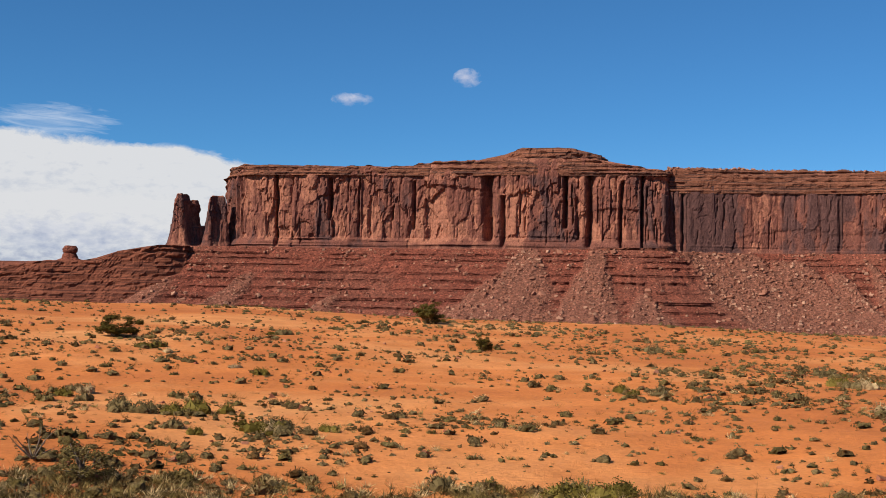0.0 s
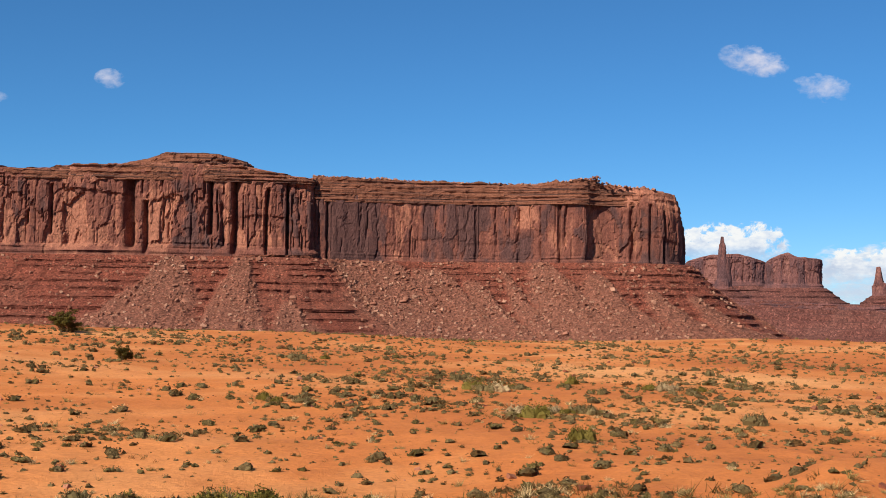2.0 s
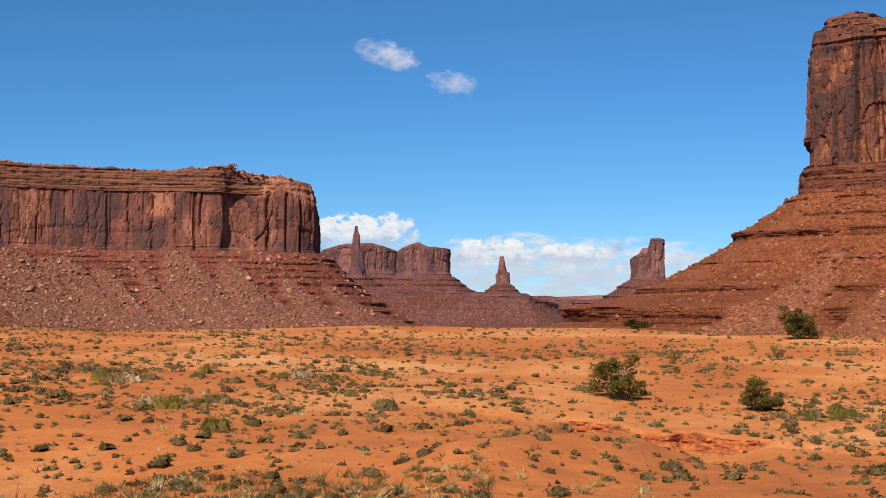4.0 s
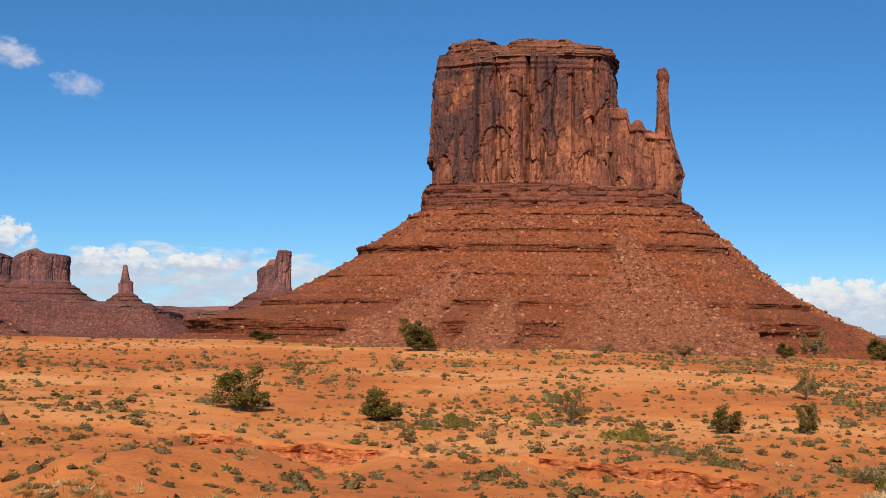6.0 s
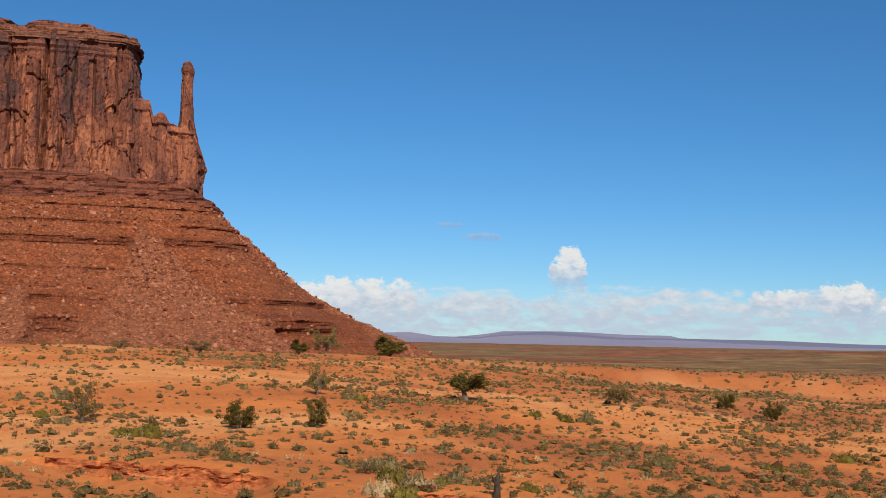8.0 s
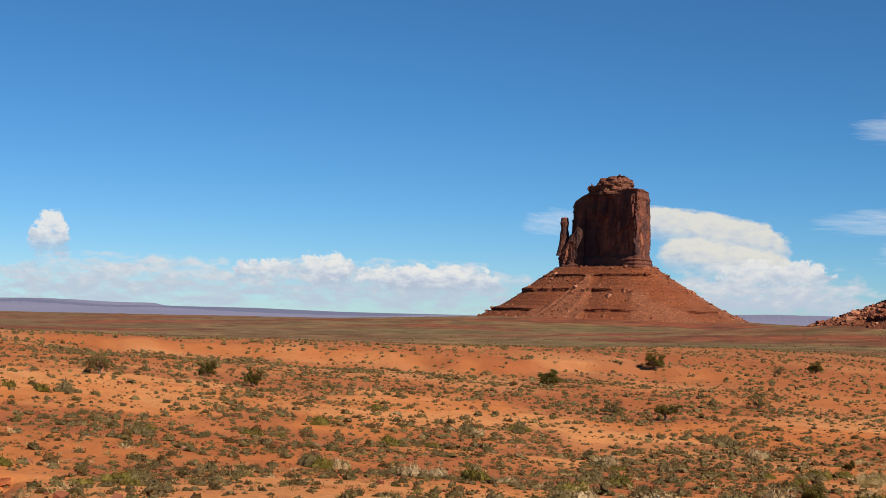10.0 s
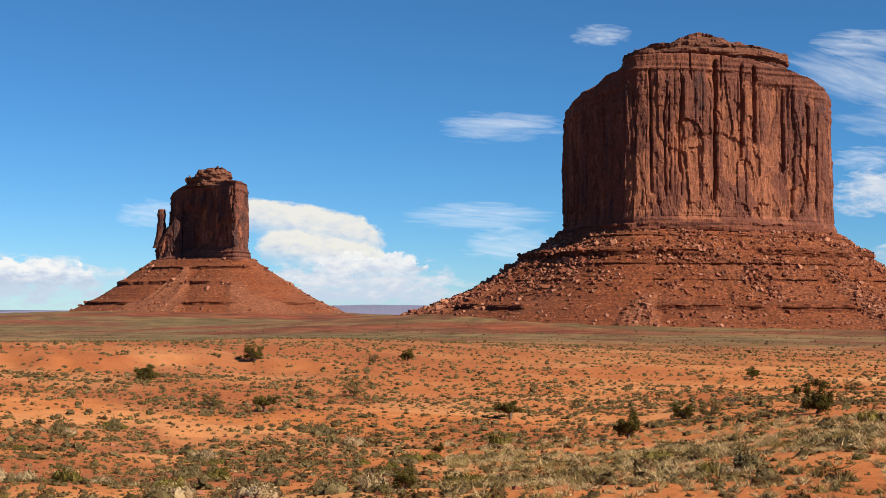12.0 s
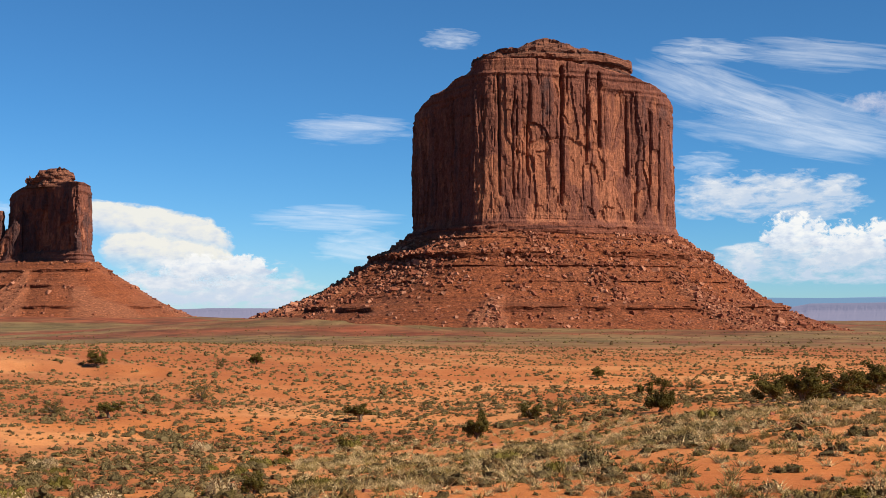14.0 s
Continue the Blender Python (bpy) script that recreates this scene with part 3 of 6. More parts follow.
    for where, wide, lo, hi, much in patches:
        at = s[np.argmin(np.hypot(P[:, 0] - where[0], P[:, 1] - where[1]))]
        q = np.abs(S - at) / wide + 0.5 * fbm(S / 9, Z / 12, 0, 3, seed + 61)
        h = V + 0.06 * fbm(S / 8, Z / 8, 0, 3, seed + 62)
        tone = tone + much * (1 - smooth(0.7, 1.0, q)) * smooth(lo - 0.02, lo + 0.02, h) * (1 - smooth(hi - 0.02, hi + 0.02, h))
    if ledge >= 0.8:
        off = off + relief * chunk * np.round(1.6 * vnoise(S / 9, Z / 4, 0, seed + 8))
    beds = vnoise(Z / 2.6, S / 120, 0, seed + 4)
    off = off + relief * beds * (0.2 + 2.0 * (1 - smooth(ledge + 0.02, ledge + 0.1, V)) + 1.6 * smooth(0.84, 0.9, V))
    off = off + relief * 0.6 * fbm(S / 3.5, Z / 5.0, 0, 3, seed + 5)
    X, Y = P[None, :, 0] + N[None, :, 0] * off, P[None, :, 1] + N[None, :, 1] * off
    verts = [np.stack([X, Y, Z], -1)]
    c = P.mean(0)
    for f in (0.04, 0.10, 0.18, 0.3, 0.5, 0.75, 1.0):
        x, y = X[-1] + (c[0] - X[-1]) * f, Y[-1] + (c[1] - Y[-1]) * f
        own = top(x, y) if f < 0.6 else Z[-1].mean() + 0 * x
        z = own + crown * (smooth(0, 0.2, np.full(n, f)) + 0.5 * fbm(x / 9, y / 9, 0, 3, seed))
        verts.append(np.stack([x, y, z], -1)[None])
    g = np.concatenate(verts)
    tone = np.concatenate([tone, np.full((len(g) - len(tone), n), 0.75)])
    return g.reshape(-1, 3), grid_faces(n, len(g), True), np.clip(tone, 0, 1).ravel()


def talus_grid(poly, top, foot, step, seed, rows=150, steep=1.35, toe=2.4, ledges=((0.12, 0.03), (0.33, 0.05), (0.62, 0.04), (0.86, 0.06)), spread=None, rough=1.0, bare=-0.22, fans=(), apart=150.0):
    """The shale slope under a cliff, from the height top down to foot, with broken ledges, gullies and fans of rubble."""
    rng = np.random.default_rng(seed + 900)
    P, s, N = ring(upright(poly), step, 3)
    c = P.mean(0)
    out = P - c
    out /= np.hypot(*out.T)[:, None]
    N = N * 0.55 + out * 0.45
    N /= np.hypot(*N.T)[:, None]
    g = np.linspace(0, 1, rows)[:, None]
    S = s[None, :]
    tall = top - foot
    dz = tall / (rows - 1)
    heap = 0 * g * S
    cones = [(s[np.argmin(np.hypot(P[:, 0] - q[0], P[:, 1] - q[1]))], g0, w0, k) for q, g0, w0, k in fans]
    cones += [(rng.uniform(0, s[-1]), rng.uniform(0.1, 0.65), rng.uniform(2, 6), rng.uniform(0.12, 0.4)) for _ in range(int(s[-1] / apart))]
    for at, g0, w0, k in cones:
        q = np.abs(S - at + 9 * fbm(g * 3, at + 0 * S, 0, 2, seed)) / (w0 + k * tall * np.clip(g - g0, 0, 1))
        heap = np.maximum(heap, (1 - smooth(0.75, 1.1, q + 0.3 * fbm(S / 9, g * 12, 0, 3, seed + 71))) * smooth(g0 - 0.03, g0 + 0.03, g))
    cot = steep + (toe - steep) * smooth(0.35, 1.0, g) + 0 * S
    hard = 0 * cot
    block = 0 * cot
    for k, (at, high) in enumerate(ledges):
        there = smooth(bare, bare + 0.16, fbm(S / 45, S * 0, 0, 4, seed + 11 * k + 2)) * 0.97 * (1 - heap)
        wav = at + 0.010 * fbm(S / 30, S * 0 + 3, 0, 3, seed + 5 * k)
        cliffy = smooth(wav - 0.003, wav + 0.003, g) * (1 - smooth(wav + high - 0.003, wav + high + 0.003, g))
        bench = smooth(wav - high * 0.9, wav - high * 0.5, g) * (1 - smooth(wav - 0.004, wav + 0.002, g))
        hard = np.maximum(hard, there * cliffy)
        block = block + there * cliffy * (1.1 * np.round(1.7 * vnoise(S / 7, g * tall / 5, 0, seed + k)) + 0.8 * np.round(1.5 * vnoise(g * tall / 1.6, S / 60, 0, seed + k + 5)))
        cot = cot * (1 - 1.10 * there * cliffy) + there * bench * cot * 1.1
    if spread is not None:
        cot = cot * spread(N)[None, :]
    x = np.cumsum(cot * dz, 0) - cot[0] * dz
    gully = (1 - np.abs(vnoise(S / 17 + 0.8 * fbm(g * 3, S / 60, 0, 2, seed), g * 0.8, 0, seed + 3))) ** 3
    x = x + rough * (9 * fbm(S / 80, g * 1.5, 0, 3, seed + 9) * smooth(0, 0.35, g) - 3.5 * gully * smooth(0.04, 0.3, g) * (1 - heap)) + block + 4.0 * heap * rough
    Z = top - g * tall + 0 * S
    X, Y = P[None, :, 0] + N[None, :, 0] * x, P[None, :, 1] + N[None, :, 1] * x
    lump = fbm(X / 5, Y / 5, Z / 5, 3, seed + 13) * (0.7 + 0.5 * heap) + 0.6 * np.maximum(0, vnoise(X / 2.6, Y / 2.6, Z / 2.6, seed + 14))
    lump = lump * rough * 1.9 * (1 - 0.6 * hard)
    X, Y, Z = X + N[None, :, 0] * lump, Y + N[None, :, 1] * lump, Z + lump * 0.35
    return np.stack([X, Y, Z, hard, heap], -1)[::-1]


def boulder_shape(seed):
    rng = np.random.default_rng(seed)
    bm = bmesh.new()
    bmesh.ops.create_cube(bm, size=1.0)
    bmesh.ops.bevel(bm, geom=bm.edges[:], offset=0.16, segments=1, affect="EDGES")
    for v in bm.verts:
        v.co *= 0.75 + 0.5 * rng.random()
        v.co.z *= 0.75
    bmesh.ops.triangulate(bm, faces=bm.faces[:])
    co = np.array([v.co[:] for v in bm.verts])
    fa = np.array([[v.index for v in f.verts] for f in bm.faces])
    bm.free()
    return co, fa


def stone_shape(seed):
    """A rough broken block of few faces."""
    rng = np.random.default_rng(seed)
    co = np.array([(x, y, z) for x in (-0.5, 0.5) for y in (-0.5, 0.5) for z in (-0.4, 0.4)]) * rng.uniform(0.6, 1.25, (8, 3))
    fa = np.array([[0, 1, 3, 2], [4, 6, 7, 5], [0, 4, 5, 1], [2, 3, 7, 6], [0, 2, 6, 4], [1, 5, 7, 3]])
    return co, fa


BOULDERS = [boulder_shape(k) for k in range(7)]
STONES = [stone_shape(k + 40) for k in range(9)]


def turn(rng, n):
    """n random rotation matrices, mostly about the upright."""
    a, b, c = rng.uniform(0, 2 * np.pi, n), rng.normal(0, 0.35, n), rng.normal(0, 0.35, n)
    ca, sa, cb, sb, cc, sc = np.cos(a), np.sin(a), np.cos(b), np.sin(b), np.cos(c), np.sin(c)
    o, z = np.ones(n), np.zeros(n)
    rz = np.array([[ca, -sa, z], [sa, ca, z], [z, z, o]]).transpose(2, 0, 1)
    rx = np.array([[o, z, z], [z, cb, -sb], [z, sb, cb]]).transpose(2, 0, 1)
    ry = np.array([[cc, z, sc], [z, o, z], [-sc, z, cc]]).transpose(2, 0, 1)
    return rz @ rx @ ry


def strew(shapes, at, size, rng, squash=None):
    """Many copies of small shapes in one vertex and face list."""
    vs, fs, base = [], [], 0
    pick = rng.integers(0, len(shapes), len(at))
    for k, (co, fa) in enumerate(shapes):
        j = np.where(pick == k)[0]
        if not len(j):
            continue
        R = turn(rng, len(j))
        v = np.einsum("nij,mj->nmi", R, co) * size[j][:, None, None]
        if squash is not None:
            v[:, :, 2] *= squash
        v = v + at[j][:, None, :]
        vs.append(v.reshape(-1, 3))
        fs.append((fa[None] + (np.arange(len(j)) * len(co))[:, None, None]).reshape(-1, fa.shape[1]) + base)
        base += len(j) * len(co)
    return np.concatenate(vs), np.concatenate(fs)


def add_slope(owner, at, grid, rock):
    me = mesh_from("talus", grid[..., :3].reshape(-1, 3) - at, grid_faces(grid.shape[1], grid.shape[0], True))
    stain(me, "ledge", grid[..., 3])
    stain(me, "fan", grid[..., 4])
    return part("talus", me, rock, owner, "red shale slope with broken ledges and rubble")


def slope_parts(owner, at, grid, rock, stones, seed, count=2600, big=26, size=1.0):
    add_slope(owner, at, grid, rock)
    rng = np.random.default_rng(seed)
    flat = grid.reshape(-1, 5)
    flat = flat[flat[:, 2] > ground_z(flat[:, 0], flat[:, 1]) - 1]
    near = flat[np.hypot(flat[:, 0], flat[:, 1]) < np.hypot(at[0], at[1]) + 60]
    fan = fbm(near[:, 0] / 45, near[:, 1] / 45, near[:, 2] / 30, 4, seed)
    near = near[rng.random(len(near)) < np.clip(0.65 * smooth(0.0, 0.35, fan) + 0.16 + 0.7 * near[:, 4], 0, 1) * (1 - 0.8 * near[:, 3])][:, :3]
    pos = near[rng.integers(0, len(near), count)] + rng.normal(0, 0.8, (count, 3)) * (1, 1, 0.1)
    v, f = strew(STONES, pos - at, size * (0.40 + 2.9 * rng.random(count) ** 5), rng)
    tagged(part("rubble", mesh_from("rubble", v, f), stones, owner, "fallen blocks of paler sandstone"), kind="stuff")
    shapes = [mesh_from("boulder", co, fa) for co, fa in BOULDERS]
    for me in shapes:
        me.materials.append(stones)
    for p in near[rng.integers(0, len(near), big)]:
        b = part("boulder", shapes[rng.integers(0, len(shapes))], None, owner)
        k = size * rng.uniform(3.2, 7.0)
        b.matrix_local = Matrix.LocRotScale(Vector(p - at), Euler((rng.normal(0, 0.3), rng.normal(0, 0.3), rng.uniform(0, 6.3))), (k, k * rng.uniform(0.7, 1.1), k * rng.uniform(0.6, 1.0)))


class Site:
    """A plan round a centre: x to the right of the line from the viewpoint, y away along it."""

    def __init__(self, az, r):
        self.az, self.r, self.c = az, r, polar(az, r)
        a = radians(az)
        self.right, self.away = np.array([math.cos(a), -math.sin(a)]), np.array([math.sin(a), math.cos(a)])

    def plan(self, *pts):
        return [self.c[:2] + x * self.right + y * self.away for x, y in pts]

    def rim(self, *pairs, rough=1.2, seed=0):
        """Height of the rim by the distance across: pairs of (x, height)."""
        xs, zs = [p[0] for p in pairs], [p[1] for p in pairs]

        def top(x, y):
            across = (np.asarray(x) - self.c[0]) * self.right[0] + (np.asarray(y) - self.c[1]) * self.right[1]
            return np.interp(across, xs, zs) + rough * fbm(np.asarray(x) / 14, np.asarray(y) / 14, 0, 3, seed)
        return top

    def base(self):
        z = float(ground_z(self.c[0], self.c[1]))
        return np.array([self.c[0], self.c[1], z])


def add_cliff(owner, at, name, rock, label, *args, **kw):
    v, f, tone = cliff_mesh(*args, **kw)
    me = mesh_from(name, v - at, f)
    stain(me, "varnish", tone)
    return part(name, me, rock, owner, label)


SPIRE = ((0, 3.0), (0.12, 1.2), (0.35, 0.0), (0.75, -0.6), (0.92, -1.0), (1.0, -2.2))


def mitten_butte():
    st = Site(51.9, 1300)
    at = st.base()
    own = thing("butte", at, "tall red sandstone butte with a thumb spire on shale slopes", "butte")
    H = lambda el: height(el, 1300)
    base = H(5.05)
    add_cliff(own, at, "cliff", ROCK, "sheer varnished sandstone wall with upright joints", st.plan((-124, 70), (-127, 0), (-116, -40), (-60, -58), (10, -62), (51, -54), (60, -5), (57, 55), (0, 85), (-70, 90)), base,
              st.rim((-130, H(10.27)), (-126, H(10.37)), (-116, H(11.62)), (-104, H(11.62)), (-84, H(11.62)), (-66, H(11.62)), (-52, H(11.62)), (-40, H(11.62)), (-10, H(11.62)), (20, H(11.62)), (54, H(11.62)), (60, H(11.62)), seed=3), 1.15, 11, crown=1.5, panel=48, patches=[(st.plan((x, -60))[0], w, lo, hi, k) for x, w, lo, hi, k in ((44, 34, 0.16, 0.50, 0.24), (-118, 16, 0.60, 0.82, 0.35), (-112, 20, 0.2, 0.45, 0.18), (-50, 12, 0.14, 0.62, 0.25), (-36, 9, 0.12, 0.30, 0.25), (6, 26, 0.45, 0.98, -0.18), (-66, 14, 0.3, 0.9, -0.15), (36, 16, 0.5, 0.97, 0.10), (-95, 14, 0.1, 0.5, -0.1))],
              cracks=[(st.plan((x, -60))[0], w, d, lo, hi) for x, w, d, lo, hi in ((-27.6, 1.5, 13, 0.0, 1.0), (-33, 0.9, 6, 0.2, 0.8), (-60.8, 0.9, 7, 0.02, 0.95), (-78.7, 1.0, 7, 0.05, 0.8), (-100, 0.8, 4, 0.3, 0.8), (15, 0.8, 5, 0.05, 0.85), (38, 1.0, 8, 0.35, 0.92), (46, 0.9, 6, 0.7, 0.95), (-3, 0.8, 4, 0.55, 0.85), (-45, 0.8, 5, 0.05, 0.6))])
    add_cliff(own, at, "cap", CAPROCK, "thin-bedded cap rock on the wall", st.plan((-110, 66), (-113, 0), (-106, -38), (-58, -55), (10, -59), (49, -52), (58, -5), (55, 53), (0, 82), (-66, 86)), H(11.35),
              st.rim((-130, H(10.27)), (-126, H(10.37)), (-116, H(11.77)), (-104, H(12.12)), (-84, H(12.22)), (-66, H(12.07)), (-52, H(11.87)), (-40, H(12.02)), (-10, H(12.07)), (20, H(11.92)), (54, H(11.72)), (60, H(11.67)), seed=3), 1.5, 14, relief=0.8, crown=0.6, ledge=0.9, block=0.9, shape=((0, 3), (0.3, 2.4), (0.32, 1.2), (0.55, 0.8), (0.57, -0.6), (0.8, -1.0), (0.82, -2.4), (1, -3)))
    add_cliff(own, at, "shoulder", ROCK, "lower broken ridge between wall and thumb", st.plan((30, 45), (38, -42), (80, -58), (113, -54), (122, -10), (116, 44), (70, 58)), base - 6,
              st.rim((40, H(9.4)), (58, H(9.3)), (64, H(9.25)), (68, H(8.6)), (78, H(8.65)), (84, H(8.3)), (97, H(8.15)), (108, H(8.0)), (118, H(7.3)), (126, H(6.2)), rough=3.0, seed=5), 1.2, 12, relief=0.8, crown=1.0, warm=0.16, block=1.2)
    add_cliff(own, at, "thumb", ROCK, "thin free-standing sandstone spire", st.plan((94.5, 0), (96, -8), (103, -10), (110.5, -7), (111.5, 2), (106, 9), (97, 9)), H(7.2),
              st.rim((90, H(11.1)), (100, H(11.25)), (104, H(11.3)), (110, H(11.1)), rough=0.4), 0.8, 13, warm=-0.06, relief=0.42, shape=((0, 16.0), (0.14, 11.0), (0.30, 6.5), (0.42, 2.5), (0.6, 0.0), (0.95, -1.0), (1.0, -4)), crown=0.6, ledge=0.0, rise=2.0)
    add_cliff(own, at, "buttress", ROCK, "", st.plan((104, 6), (104, -12), (112, -16), (118, -8), (116, 10)), H(6.0), st.rim((100, H(8.9)), (108, H(8.8)), (113, H(8.2)), (120, H(7.4)), rough=1.0), 1.1, 19, relief=0.35, shape=((0, 8), (0.4, 3), (0.8, 0), (1, -3)), crown=0.5, ledge=0.0)
    add_cliff(own, at, "pinnacle", ROCK, "", st.plan((54, -4), (58, -12), (64, -8), (64, 2), (57, 4)), H(8.0), st.rim((50, H(9.5)), (70, H(9.5)), rough=0.3), 1.0, 15, relief=0.3, shape=SPIRE, crown=0.4, ledge=0.0)
    plan = st.plan((-131, 75), (-134, 0), (-122, -48), (-60, -66), (10, -70), (60, -68), (126, -64), (142, -10), (134, 54), (60, 92), (0, 100), (-75, 100))
    add_cliff(own, at, "plinth", PLINTH, "thin-bedded dark red ledges under the wall", plan, base - 14, st.rim((-200, H(6.15)), (0, H(6.12)), (90, H(5.90)), (135, H(5.05)), rough=2.5, seed=8), 1.3, 16, relief=0.62, crown=0.3, ledge=0.9,
              shape=((0, 8), (0.2, 6.5), (0.22, 5.0), (0.45, 4.5), (0.47, 3.2), (0.7, 2.8), (0.72, 1.5), (1, 0)))
    side = lambda N: 1.0 + 0.39 * np.clip(-(N @ st.right), 0, 1) - 0.07 * np.clip(N @ st.right, 0, 1)
    foot = st.plan((-131, 75), (-134, 0), (-122, -48), (-60, -66), (10, -70), (60, -68), (117, -64), (130, -10), (124, 54), (60, 92), (0, 100), (-75, 100))
    fans = [(q, g0, w0, k) for q, g0, w0, k in zip(st.plan((44, -68), (58, -68), (-20, -68)), (0.28, 0.36, 0.62), (8, 5, 4), (0.42, 0.3, 0.2))]
    g = talus_grid(foot, base + 3, height(-1.35, 1050), 2.3, 17, 165, 1.12, 2.65, spread=side, bare=-0.30, ledges=((0.06, 0.014), (0.17, 0.020), (0.275, 0.052), (0.47, 0.012), (0.640, 0.032), (0.770, 0.090)), fans=fans)
    slope_parts(own, at, g, TALUS, RUBBLE, 18, 15000, 60)


def lone_butte():
    st = Site(117.6, 1400)
    at = st.base()
    own = thing("butte", at, "broad red sandstone butte with a stepped cap on a boulder-strewn cone", "butte")
    H = lambda el: height(el, 1400)
    base = H(3.15)
    add_cliff(own, at, "cliff", ROCK, "sheer fluted sandstone wall, one flank in shade", st.plan((-138, 60), (-141, 18), (-68, -96), (-36, -100), (60, -62), (134, -18), (148, 36), (118, 104), (0, 130), (-90, 125)), base,
              st.rim((-150, H(8.7)), (-135, H(8.85)), (-126, H(8.95)), (-118, H(9.15)), (-96, H(9.4)), (-90, H(9.6)), (-72, H(9.75)), (-66, H(10.1)), (0, H(10.25)), (60, H(10.1)), (100, H(9.75)), (132, H(9.3)), (148, H(8.75)), seed=4), 1.2, 36, relief=0.72, crown=2.0, panel=66, block=0.8, warm=0.17, vary=0.7, arches=0.5, ledge=0.05,
              shape=((0, 2.6), (0.05, 1.8), (0.06, 1.0), (0.11, 0.6), (0.12, 0.0), (0.86, -0.3), (0.87, -1.0), (0.92, -1.2), (0.93, -2.2), (1.0, -2.8)),
              patches=[(st.plan((x, y))[0], w, lo, hi, k) for x, y, w, lo, hi, k in ((-52, -98, 14, 0.1, 0.45, 0.22), (40, -70, 12, 0.3, 0.6, 0.3), (70, -58, 16, 0.1, 0.5, 0.2), (-10, -90, 22, 0.5, 0.9, -0.16), (100, -38, 14, 0.3, 0.9, -0.12))],
              cracks=[(st.plan((x, y))[0], w, d, lo, hi) for x, y, w, d, lo, hi in ((-40, -100, 1.2, 7, 0.25, 0.9), (-12, -90, 1.2, 8, 0.35, 0.85), (22, -77, 1.5, 10, 0.2, 0.95), (48, -67, 1.2, 9, 0.45, 0.95), (62, -61, 1.6, 10, 0.55, 0.95), (92, -42, 1.3, 9, 0.4, 0.85), (116, -28, 1.2, 8, 0.2, 0.8))])
    add_cliff(own, at, "cap", CAPROCK, "thin-bedded stepped cap rock", st.plan((-68, 50), (-72, -20), (-52, -68), (20, -64), (78, -44), (98, 0), (90, 70), (0, 95)), H(9.6),
              st.rim((-100, H(10.62)), (-70, H(10.66)), (-40, H(10.75)), (0, H(10.85)), (60, H(10.75)), (95, H(10.62)), rough=1.0, seed=6), 1.5, 32, relief=0.7, crown=0.6, ledge=0.9, block=1.0,
              shape=((0, 6), (0.25, 5), (0.27, 2), (0.5, 1), (0.52, -2), (0.62, -2.5), (0.68, 2.5), (1, 2.0)))
    add_cliff(own, at, "crown", CAPROCK, "low pyramid of rubble and ledges", st.plan((-58, 40), (-60, -18), (-10, -44), (40, -36), (78, -10), (60, 50), (0, 70)), H(10.5),
              st.rim((-70, H(10.8)), (-30, H(11.0)), (-4, H(11.45)), (8, H(11.5)), (30, H(11.2)), (90, H(10.8)), rough=1.5, seed=7), 1.5, 33, relief=0.6, crown=0.8, ledge=0.9, block=1.0,
              shape=((0, 6), (0.3, 2), (0.32, -1), (0.6, -6), (0.62, -9), (1, -16)))
    plan = st.plan((-142, 70), (-147, 18), (-72, -104), (-36, -108), (62, -70), (138, -26), (152, 36), (122, 112), (0, 140), (-95, 135))
    add_cliff(own, at, "plinth", PLINTH, "thin-bedded dark red ledges under the wall", plan, base - 16, st.rim((-200, H(3.35)), (0, H(3.6)), (200, H(3.3)), rough=3.5, seed=8), 1.8, 34, relief=0.6, crown=0.3, ledge=0.9,
              shape=((0, 7), (0.3, 5.5), (0.32, 4), (0.55, 3.6), (0.57, 2.4), (0.8, 2.0), (0.82, 1), (1, 0)))
    side = lambda N: 1.0 + 0.30 * np.clip(-(N @ st.right), 0, 1) + 0.06 * np.clip(N @ st.right, 0, 1)
    g = talus_grid(plan, base + 2, height(-1.5, 1200), 2.4, 37, 160, 1.30, 3.1, ledges=((0.05, 0.014), (0.19, 0.055), (0.31, 0.02), (0.45, 0.014), (0.67, 0.045)), spread=side, rough=1.15, bare=-0.32, apart=110)
    slope_parts(own, at, g, TALUS, RUBBLE, 38, 17000, 110, 1.2)


